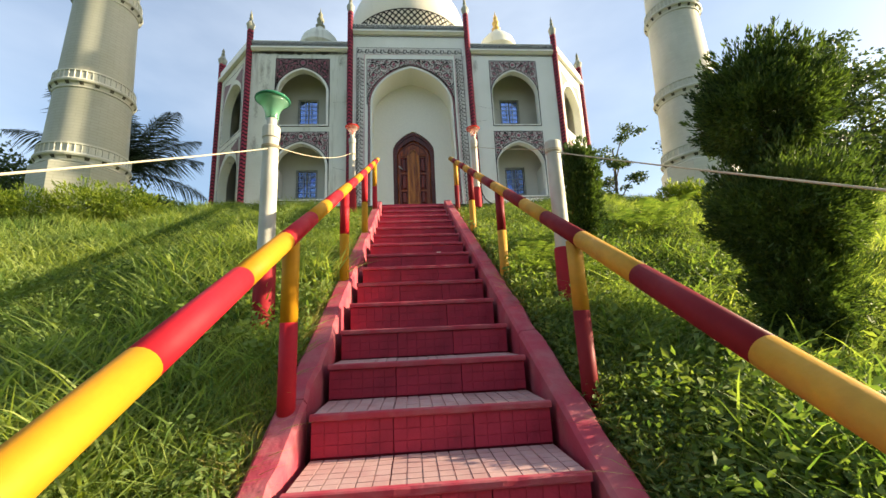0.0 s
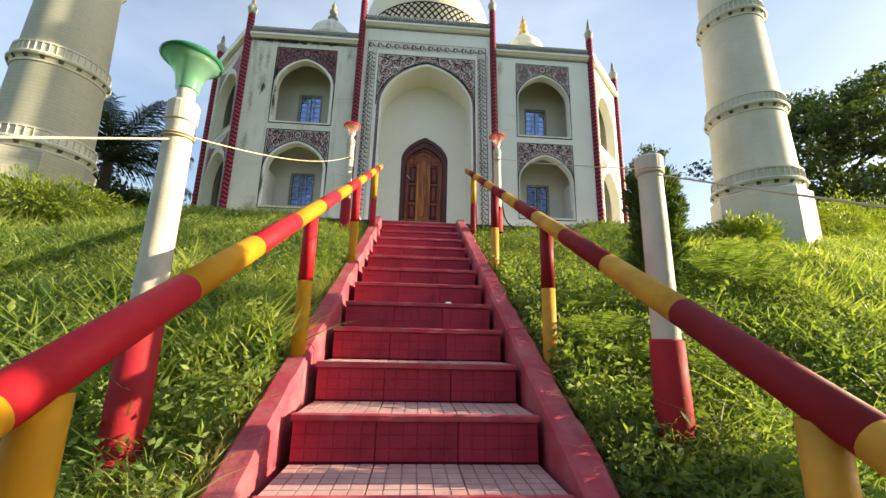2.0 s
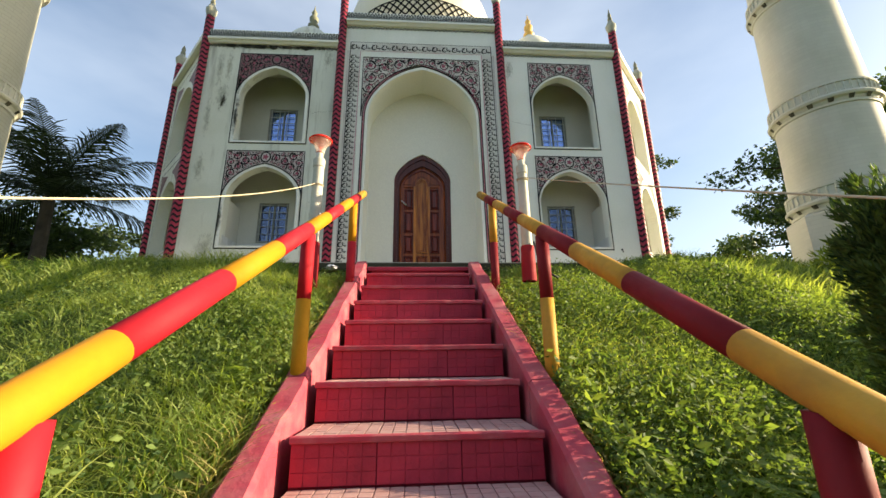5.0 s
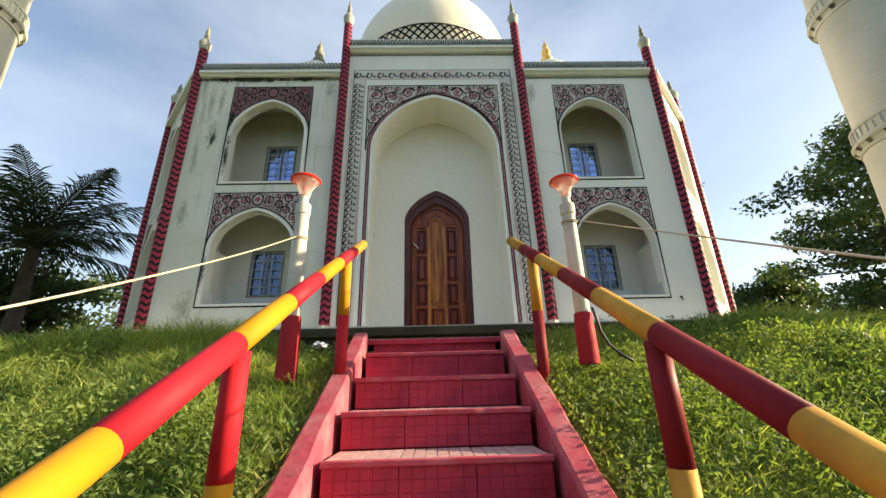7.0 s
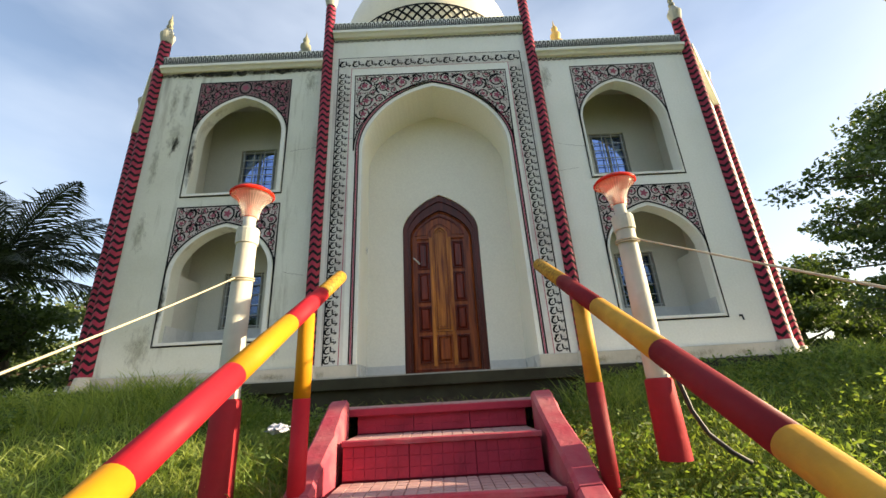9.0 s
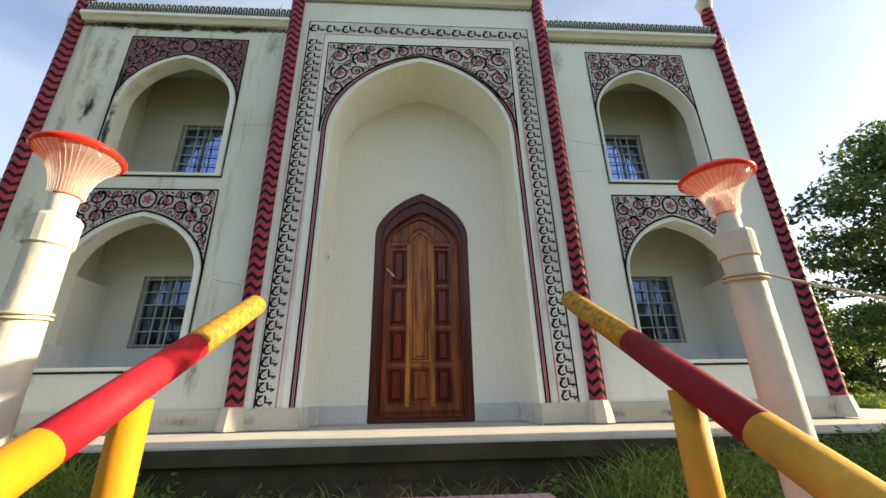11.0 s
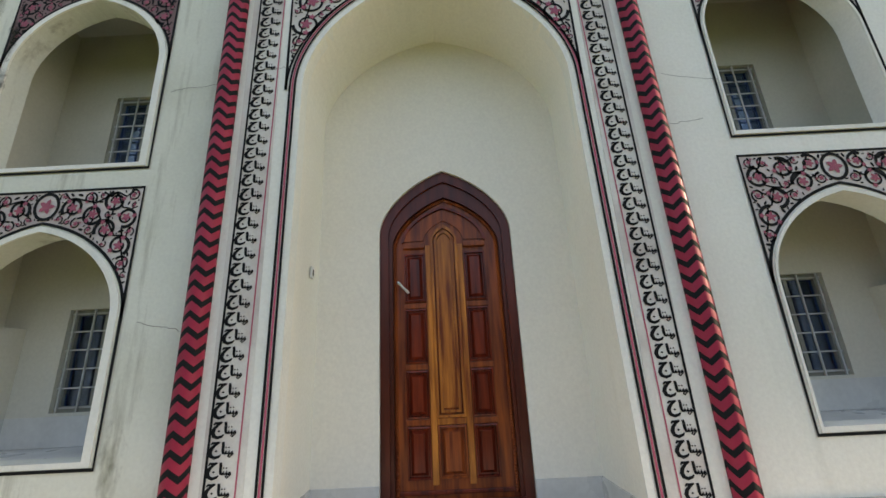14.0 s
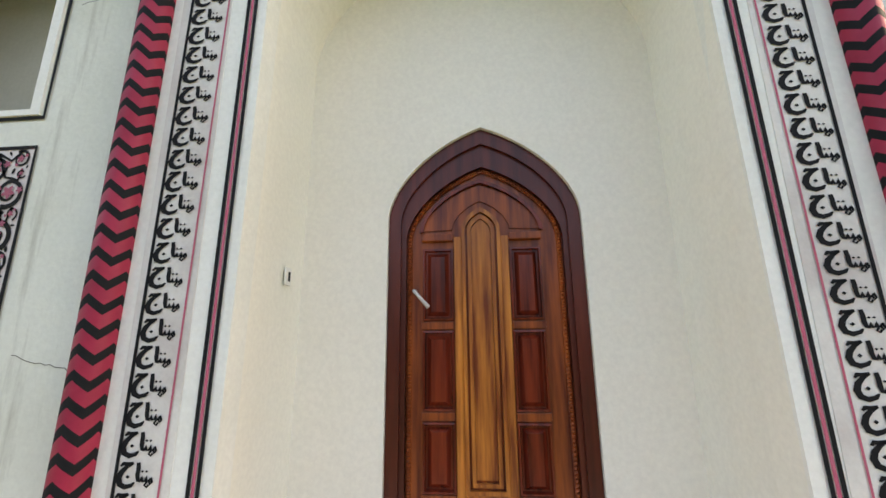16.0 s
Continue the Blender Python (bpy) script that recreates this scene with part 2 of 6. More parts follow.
def make_pane(name, ior, tint):
    m, n, l, b = shader(name, 0.03)
    n.remove(b)
    tr, gl, mx, fr = n.new("ShaderNodeBsdfTransparent"), n.new("ShaderNodeBsdfGlossy"), n.new("ShaderNodeMixShader"), n.new("ShaderNodeFresnel")
    gl.inputs["Roughness"].default_value = 0.03
    gl.inputs["Color"].default_value = (*tint, 1)
    fr.inputs["IOR"].default_value = ior
    tr.inputs["Color"].default_value = (0.75, 0.82, 0.9, 1)
    no = noise_node(n, l, 3.0, 2)
    bp = n.new("ShaderNodeBump")
    bp.inputs["Strength"].default_value, bp.inputs["Distance"].default_value = 0.08, 0.01
    l.new(no.outputs["Fac"], bp.inputs["Height"])
    l.new(bp.outputs["Normal"], gl.inputs["Normal"])
    l.new(fr.outputs["Fac"], mx.inputs["Fac"])
    l.new(tr.outputs["BSDF"], mx.inputs[1])
    l.new(gl.outputs["BSDF"], mx.inputs[2])
    l.new(mx.outputs["Shader"], n["Material Output"].inputs["Surface"])
    return m


# Blue gloss tint and raised IOR paint a stronger sky reflection onto the panes.
M_PANE = make_pane("window_glass_faint_sky_tint", 2.4, (0.46, 0.64, 1.0))
M_PANE_SKY = make_pane("window_glass_sky_tint", 7.5, (0.36, 0.55, 1.0))


def make_plastic(name, col, trans):
    """Ribbed translucent lamp plastic."""
    m, n, l, b = shader(name, 0.25, 0.0, 0.5)
    no = noise_node(n, l, 14, 3)
    r = ramp(n, l, no.outputs["Fac"], 0.3, 0.7, tuple(c * 0.85 for c in col), col)
    l.new(r.outputs["Color"], b.inputs["Base Color"])
    b.inputs["Transmission Weight"].default_value = trans
    b.inputs["IOR"].default_value = 1.25
    return m


def make_lamp_glass(name, col, clear=0.72):
    """Thin clear plastic that scatters the daylight falling on it."""
    m, n, l, b = shader(name, 0.15, 0.0, 0.5)
    b.inputs["Base Color"].default_value = (*col, 1)
    tl, tr = n.new("ShaderNodeBsdfTranslucent"), n.new("ShaderNodeBsdfTransparent")
    tl.inputs["Color"].default_value = (*col, 1)
    m1, m2 = n.new("ShaderNodeMixShader"), n.new("ShaderNodeMixShader")
    m1.inputs["Fac"].default_value, m2.inputs["Fac"].default_value = 0.60, clear
    l.new(b.outputs["BSDF"], m1.inputs[1])
    l.new(tl.outputs["BSDF"], m1.inputs[2])
    l.new(m1.outputs["Shader"], m2.inputs[1])
    l.new(tr.outputs["BSDF"], m2.inputs[2])
    l.new(m2.outputs["Shader"], n["Material Output"].inputs["Surface"])
    return m


M_LAMP_RED = make_plastic("lamp_red_plastic", (0.78, 0.035, 0.02), 0.15)
M_RIB = painted("lamp_rib_plastic", (0.85, 0.78, 0.70), (0.7, 0.5, 0.4), 0.3, 0.5)
M_LAMP_CLEAR = make_lamp_glass("lamp_clear_ribbed_plastic", (0.97, 0.91, 0.84))
M_LAMP_GREEN = make_plastic("lamp_green_plastic", (0.04, 0.25, 0.14), 0.3)
M_LAMP_MINT = make_lamp_glass("lamp_pale_green_plastic", (0.36, 0.66, 0.50), 0.45)
M_BULB_RED = make_plastic("lamp_inner_red", (0.85, 0.10, 0.04), 0.1)
M_BULB_GREEN = make_plastic("lamp_inner_green", (0.05, 0.5, 0.3), 0.1)


def make_leaf(name, c0, c1, trans=0.45, rough=0.5, scale=2.0):
    m, n, l, b = shader(name, rough, 0.0, 0.35)
    geo = n.new("ShaderNodeNewGeometry")
    no = noise_node(n, l, scale, 3)
    mixv = n.new("ShaderNodeMath")
    mixv.operation = "ADD"
    sc = n.new("ShaderNodeMath")
    sc.operation = "MULTIPLY"
    sc.inputs[1].default_value = 0.55
    sub = n.new("ShaderNodeMath")
    sub.operation = "MULTIPLY_ADD"
    sub.inputs[1].default_value, sub.inputs[2].default_value = 1.3, -0.43
    l.new(geo.outputs["Random Per Island"], sc.inputs[0])
    l.new(no.outputs["Fac"], sub.inputs[0])
    l.new(sc.outputs[0], mixv.inputs[0])
    l.new(sub.outputs[0], mixv.inputs[1])
    r = ramp(n, l, mixv.outputs[0], 0.1, 0.95, c0, c1)
    l.new(r.outputs["Color"], b.inputs["Base Color"])
    tl = n.new("ShaderNodeBsdfTranslucent")
    l.new(blend(n, l, 1.0, r.outputs["Color"], (1.25, 1.25, 0.55), "MULTIPLY"), tl.inputs["Color"])
    mx = n.new("ShaderNodeMixShader")
    mx.inputs["Fac"].default_value = trans
    l.new(b.outputs["BSDF"], mx.inputs[1])
    l.new(tl.outputs["BSDF"], mx.inputs[2])
    l.new(mx.outputs["Shader"], n["Material Output"].inputs["Surface"])
    return m


M_GRASS = make_leaf("grass_blades", (0.095, 0.185, 0.047), (0.46, 0.51, 0.155), 0.55, 0.5, 0.9)
M_LUSH = make_leaf("lush_long_grass", (0.105, 0.205, 0.055), (0.41, 0.50, 0.145), 0.55, 0.6, 1.5)
M_DRY = make_leaf("dry_grass", (0.20, 0.18, 0.06), (0.50, 0.44, 0.18), 0.4, 0.7, 1.5)
M_WEED = make_leaf("weed_leaves", (0.048, 0.105, 0.030), (0.26, 0.34, 0.095), 0.48, 0.65, 1.2)
M_FERN = make_leaf("fern_leaves", (0.085, 0.165, 0.042), (0.29, 0.37, 0.098), 0.48, 0.65, 3)
M_CONIFER = make_leaf("conifer_sprays", (0.018, 0.045, 0.016), (0.15, 0.23, 0.058), 0.35, 0.7, 3)
M_TREE = make_leaf("tree_leaves", (0.026, 0.050, 0.018), (0.11, 0.16, 0.05), 0.35, 0.5, 0.5)
M_HEDGE = make_leaf("hedge_leaves", (0.09, 0.16, 0.02), (0.34, 0.40, 0.055), 0.45, 0.5, 2)
M_PALM = make_leaf("palm_leaflets", (0.014, 0.022, 0.012), (0.05, 0.07, 0.03), 0.25, 0.4, 1)
M_BARK = painted("bark", (0.10, 0.08, 0.06), (0.05, 0.04, 0.03), 0.9, 0.1, 6, 0.8, 30, 0.9)


def make_ground():
    m, n, l, b = shader("grassy_ground", 0.95, 0.0, 0.1)
    n1 = noise_node(n, l, 0.9, 8)
    n2 = noise_node(n, l, 26, 6)
    r1 = ramp(n, l, n1.outputs["Fac"], 0.35, 0.65, (0.055, 0.085, 0.015), (0.15, 0.19, 0.04))
    r2 = ramp(n, l, n2.outputs["Fac"], 0.3, 0.7, (0.55,) * 3, (1.3,) * 3)
    l.new(blend(n, l, 1.0, r1.outputs["Color"], r2.outputs["Color"], "MULTIPLY"), b.inputs["Base Color"])
    bump(n, l, b, n2.outputs["Fac"], 0.8, 0.05)
    return m


M_GROUND = make_ground()


def make_courses(name, col, joint):
    """Whitewashed brickwork: faint courses under paint."""
    m, n, l, b = shader(name, 0.65, 0.0, 0.3)
    co = n.new("ShaderNodeTexCoord")
    br = n.new("ShaderNodeTexBrick")
    sx = n.new("ShaderNodeSeparateXYZ")
    at = n.new("ShaderNodeMath")
    at.operation = "ARCTAN2"
    mu = n.new("ShaderNodeMath")
    mu.operation = "MULTIPLY"
    mu.inputs[1].default_value = 0.55
    cb = n.new("ShaderNodeCombineXYZ")
    l.new(co.outputs["Object"], sx.inputs[0])
    l.new(sx.outputs["Y"], at.inputs[0])
    l.new(sx.outputs["X"], at.inputs[1])
    l.new(at.outputs[0], mu.inputs[0])
    l.new(mu.outputs[0], cb.inputs["X"])
    l.new(sx.outputs["Z"], cb.inputs["Y"])
    l.new(cb.outputs[0], br.inputs["Vector"])
    br.inputs["Scale"].default_value = 1.0
    br.inputs["Brick Width"].default_value, br.inputs["Row Height"].default_value = 0.20, 0.055
    br.inputs["Mortar Size"].default_value, br.inputs["Mortar Smooth"].default_value = 0.006, 0.5
    br.inputs["Color1"].default_value, br.inputs["Color2"].default_value = (*col, 1), (*[c * 0.95 for c in col], 1)
    br.inputs["Mortar"].default_value = (*[c * joint for c in col], 1)
    n1 = noise_node(n, l, 1.2, 7, (1, 1, 0.5))
    r1 = ramp(n, l, n1.outputs["Fac"], 0.4, 0.75, (1, 1, 1), (0.72, 0.73, 0.66))
    l.new(blend(n, l, 1.0, br.outputs["Color"], r1.outputs["Color"], "MULTIPLY"), b.inputs["Base Color"])
    bump(n, l, b, br.outputs["Fac"], -0.25, 0.006)
    return m


M_MINARET = make_courses("whitewashed_brick", (0.62, 0.605, 0.51), 0.93)
# Left minaret: dingy greenish whitewash, darkened further to hold shade in the colour.
M_MINARET_DIM = make_courses("dingy_shaded_brick", (0.45, 0.45, 0.36), 0.84)


# ---- mesh helpers ----
def part(name, bm, material, parent=None, label="", at=None, smooth=False):
    """Link a bmesh as one mesh object under a thing or a part."""
    me = bpy.data.meshes.new(name)
    bm.to_mesh(me)
    bm.free()
    for mm in (material if isinstance(material, (list, tuple)) else [material]):
        me.materials.append(mm)
    if smooth:
        me.polygons.foreach_set("use_smooth", [True] * len(me.polygons))
    ob = new(name, me)
    ob.parent = parent
    if at is not None:
        ob.matrix_basis = at
    if label:
        ob["label"] = label
    return ob


def share(name, ob, m, parent):
    """One more piece on the same mesh."""
    o = new(name, ob.data)
    o.parent = parent
    o.matrix_basis = m
    return o


def thing(name, label, category, at=None, group="", kind=""):
    ob = new(name)
    ob.empty_display_size = 0.1
    if at is not None:
        ob.matrix_basis = at
    return tagged(ob, label, category, group, kind)


def box(bm, x0, x1, y0, y1, z0, z1, bevel=0.0, mat=0):
    vs = [bm.verts.new(p) for p in ((x0, y0, z0), (x1, y0, z0), (x1, y1, z0), (x0, y1, z0), (x0, y0, z1), (x1, y0, z1), (x1, y1, z1), (x0, y1, z1))]
    fs = [bm.faces.new([vs[i] for i in q]) for q in ((3, 2, 1, 0), (4, 5, 6, 7), (0, 1, 5, 4), (1, 2, 6, 5), (2, 3, 7, 6), (3, 0, 4, 7))]
    for f in fs:
        f.material_index = mat
    if bevel:
        es = list({e for f in fs for e in f.edges})
        bmesh.ops.bevel(bm, geom=es, offset=bevel, segments=2, profile=0.6, affect="EDGES")
    return bm


def boxed(x0, x1, y0, y1, z0, z1, bevel=0.0):
    return box(bmesh.new(), x0, x1, y0, y1, z0, z1, bevel)


def lathe(profile, seg=24, cx=0.0, cy=0.0, bm=None, mat=0):
    """Turn (radius, z) pairs about a vertical axis."""
    bm = bm or bmesh.new()
    rings = []
    for r, z in profile:
        if r < 1e-5:
            rings.append([bm.verts.new((cx, cy, z))])
        else:
            rings.append([bm.verts.new((cx + r * math.cos(2 * math.pi * i / seg), cy + r * math.sin(2 * math.pi * i / seg), z)) for i in range(seg)])
    for a, b in zip(rings, rings[1:]):
        for i in range(seg):
            j = (i + 1) % seg
            if len(a) == 1 and len(b) == 1:
                continue
            if len(a) == 1:
                f = bm.faces.new((a[0], b[j], b[i]))
            elif len(b) == 1:
                f = bm.faces.new((a[i], a[j], b[0]))
            else:
                f = bm.faces.new((a[i], a[j], b[j], b[i]))
            f.material_index = mat
    return bm


def tube(pts, r, seg=8, bm=None, cap=True, mat=0):
    """A round bar along points; r may be one radius or one for each point."""
    bm = bm or bmesh.new()
    pts = [Vector(p) for p in pts]
    rs = r if isinstance(r, (list, tuple)) else [r] * len(pts)
    rings = []
    for i, p in enumerate(pts):
        d = (pts[min(i + 1, len(pts) - 1)] - pts[max(i - 1, 0)]).normalized()
        up = Vector((0, 0, 1)) if abs(d.z) < 0.95 else Vector((1, 0, 0))
        u = d.cross(up).normalized()
        v = u.cross(d)
        rings.append([bm.verts.new(p + rs[i] * (math.cos(2 * math.pi * k / seg) * u + math.sin(2 * math.pi * k / seg) * v)) for k in range(seg)])
    for a, b in zip(rings, rings[1:]):
        for k in range(seg):
            bm.faces.new((a[k], a[(k + 1) % seg], b[(k + 1) % seg], b[k])).material_index = mat
    if cap:
        bm.faces.new(rings[0][::-1]).material_index = mat
        bm.faces.new(rings[-1]).material_index = mat
    bmesh.ops.recalc_face_normals(bm, faces=bm.faces)
    return bm


def ribbon(bm, pts, w, y, closed=False, mat=0):
    """A flat painted stroke on an upright plane (x, z), facing -y, a little proud."""
    n = len(pts)
    ws = w if isinstance(w, (list, tuple)) else [w] * n
    a, b = [], []
    for i in range(n):
        p0 = pts[(i - 1) % n] if (closed or i > 0) else pts[i]
        p1 = pts[(i + 1) % n] if (closed or i < n - 1) else pts[i]
        dx, dz = p1[0] - p0[0], p1[1] - p0[1]
        d = math.hypot(dx, dz) or 1.0
        nx, nz = -dz / d * ws[i] / 2, dx / d * ws[i] / 2
        a.append(bm.verts.new((pts[i][0] + nx, y, pts[i][1] + nz)))
        b.append(bm.verts.new((pts[i][0] - nx, y, pts[i][1] - nz)))
    for i in range(n if closed else n - 1):
        j = (i + 1) % n
        bm.faces.new((a[i], b[i], b[j], a[j])).material_index = mat


def arch(cx, w, zs, za, n=14, sharp=0.20):
    """Pointed arch from the left spring to the right one."""
    out = []
    h = za - zs
    for i in range(2 * n + 1):
        t = -1 + i / n
        u = abs(math.sin(t * math.pi / 2))
        z = zs + h * ((1 - sharp) * math.sqrt(max(0.0, 1 - u ** 2.1)) + sharp * (1 - u))
        out.append((cx + math.copysign(u, t) * w, z))
    return out


def arch_z(x, cx, w, zs, za, sharp=0.20):
    u = abs(x - cx) / w
    if u >= 1:
        return zs
    return zs + (za - zs) * ((1 - sharp) * math.sqrt(max(0.0, 1 - u ** 2.1)) + sharp * (1 - u))


def slab_with_holes(outer, holes, y0, y1):
    """An upright wall of outline (x, z), with openings through it, between the planes y0 (front) and y1."""
    bm = bmesh.new()
    loops = []
    for pts in [outer, *holes]:
        vs = [bm.verts.new((x, y0, z)) for x, z in pts]
        es = [bm.edges.new((vs[i], vs[(i + 1) % len(vs)])) for i in range(len(vs))]
        loops.append((vs, es))
    bmesh.ops.triangle_fill(bm, use_beauty=True, use_dissolve=False, edges=[e for _, es in loops for e in es], normal=(0, -1, 0))
    front = list(bm.faces)
    twin = {}
    for f in front:
        for v in f.verts:
            if v not in twin:
                twin[v] = bm.verts.new((v.co.x, y1, v.co.z))
    for f in front:
        bm.faces.new([twin[v] for v in reversed(f.verts)])
    for vs, _ in loops:
        for i in range(len(vs)):
            a, b = vs[i], vs[(i + 1) % len(vs)]
            if a in twin and b in twin:
                bm.faces.new((a, b, twin[b], twin[a]))
    bmesh.ops.recalc_face_normals(bm, faces=bm.faces)
    return bm


def rect(x0, x1, z0, z1):
    return [(x0, z0), (x1, z0), (x1, z1), (x0, z1)]


def mesh_from(name, verts, faces, material, parent=None, smooth=False):
    """A big mesh out of arrays: verts (n, 3), faces (m, 3) or (m, 4)."""
    me = bpy.data.meshes.new(name)
    k = faces.shape[1]
    me.vertices.add(len(verts))
    me.vertices.foreach_set("co", np.asarray(verts, dtype=np.float32).ravel())
    me.loops.add(faces.size)
    me.loops.foreach_set("vertex_index", faces.astype(np.int32).ravel())
    me.polygons.add(len(faces))
    me.polygons.foreach_set("loop_start", np.arange(0, faces.size, k, dtype=np.int32))
    me.polygons.foreach_set("loop_total", np.full(len(faces), k, dtype=np.int32))
    if smooth:
        me.polygons.foreach_set("use_smooth", np.ones(len(faces), dtype=bool))
    me.update(calc_edges=True)
    me.validate()
    me.materials.append(material)
    ob = new(name, me)
    ob.parent = parent
    return ob


# ---- the plan ----
RISE, RUN, TOP_Y, TOP_Z = 0.1825, 0.35, 6.63, 3.67     # the flight: top nosing and pitch
STEPS = 24
LAND_DROP = 0.040                                       # the top step is lower than the others
SX0, SX1 = -0.366, 0.633                                # the treads' ends
CX, FY = 0.18, 8.31                                     # the facade's middle and plane
FLOOR_Z = 3.86                                          # terrace


def nosing(y):
    return TOP_Z - (TOP_Y - y) * RISE / RUN


def ground_z(x, y):
    """Height of the ground: a grassy slope up to a flat top, all fading out to a plain."""
    x, y = np.asarray(x, float), np.asarray(y, float)
    s = TOP_Z - (TOP_Y - y) * RISE / RUN - 0.06
    top = 3.56
    k = 0.25
    h = -k * np.logaddexp(-s / k, -top / k)              # soft minimum of slope and top
    low = -1.6
    h = k * np.logaddexp(h / k, low / k)
    wave = 0.05 * np.sin(1.3 * x + 0.6 * y) + 0.04 * np.sin(2.9 * y - 1.7 * x + 1.0) + 0.03 * np.sin(4.1 * x + 2.2)
    away = np.clip((np.abs(x - 0.12) - 0.62) / 0.8, 0, 1)
    lump = 0.035 * np.sin(6.3 * x + 1.1 * y) * np.sin(5.1 * y - 0.9 * x) + 0.02 * np.sin(11.0 * x - 3 * y) * np.sin(9.0 * y + 2 * x)
    bank = np.clip((np.abs(x - 0.12) - 0.80) / 0.9, 0, 1) * np.clip((y - 5.9) / 1.3, 0, 1)
    h = h + (wave + lump) * away * (1 - 0.6 * bank) + 0.05 * away + 0.15 * bank
    r = np.hypot(x, y - 14)
    fade = np.clip((r - 32) / 50, 0, 1)
    fade = fade * fade * (3 - 2 * fade)
    h = h * (1 - fade) + low * fade
    inside = (x > SX0 - 0.17) & (x < SX1 + 0.17) & (y < TOP_Y + 0.5)
    return np.where(inside, h - 0.33, h)


def build_ground():
    a = np.concatenate([np.arange(-9, 9.01, 0.15)])
    far = 9 * 1.22 ** np.arange(1, 27)
    xs = np.concatenate([-far[::-1], a, far])
    b = np.arange(-6, 14.01, 0.15)
    ys = np.concatenate([-6 - (far[::-1] - 9), b, 14 + far - 9])
    gx, gy = np.meshgrid(xs, ys)
    v = np.stack([gx, gy, ground_z(gx, gy)], -1).reshape(-1, 3)
    nx, ny = len(xs), len(ys)
    i, j = np.meshgrid(np.arange(nx - 1), np.arange(ny - 1))
    q = (j * nx + i).ravel()
    f = np.stack([q, q + 1, q + nx + 1, q + nx], -1)
    ob = mesh_from("ground", v, f, M_GROUND, smooth=True)
    return tagged(ob, "grassy hillside rising to a flat green top", "ground", kind="structure")


build_ground()


# ---- the flight of steps ----
TILES = 3
TILE_W = (SX1 - SX0) / TILES


def tile_mesh(name, depth, rows, upright, material, seed, sunk=0.0028):
    """A cement tile with rows of small raised squares and slightly chipped corners; it lies flat or stands as a riser."""
    rng = random.Random(seed)
    bm = bmesh.new()
    cols, g = 6, 0.0009 if upright else 0.0016
    cw, ch = (TILE_W - 0.0012) / cols, depth / rows
    quads = [(0.0, TILE_W - 0.0012, 0.0, depth, 0.012, sunk)]
    for c in range(cols):
        for r in range(rows):
            quads.append((c * cw + g, (c + 1) * cw - g, r * ch + g, (r + 1) * ch - g, 0.0075, rng.uniform(-0.0006, 0.0008)))
    for a0, a1, b0, b1, lo, hi in quads:
        e = 0.0012
        low = [(a0, b0), (a1, b0), (a1, b1), (a0, b1)]
        top = [(a0 + e, b0 + e), (a1 - e, b0 + e), (a1 - e, b1 - e), (a0 + e, b1 - e)]
        ring0 = [bm.verts.new((a, lo, b) if upright else (a, b, -lo)) for a, b in low]
        ring1 = [bm.verts.new((a, hi, b) if upright else (a, b, -hi)) for a, b in top]
        bm.faces.new(ring1)
        for q in range(4):
            bm.faces.new((ring0[q], ring0[(q + 1) % 4], ring1[(q + 1) % 4], ring1[q]))
    bmesh.ops.recalc_face_normals(bm, faces=bm.faces)
    me = bpy.data.meshes.new(name)
    bm.to_mesh(me)
    bm.free()
    me.materials.append(material)
    return me


def step_z(k):
    """Height of a step's nosing, counted from the top; the first and the lowest are shallower."""
    return TOP_Z - k * RISE - (0 if k else LAND_DROP) + 0.013 * min(max(k - 12, 0), 3)


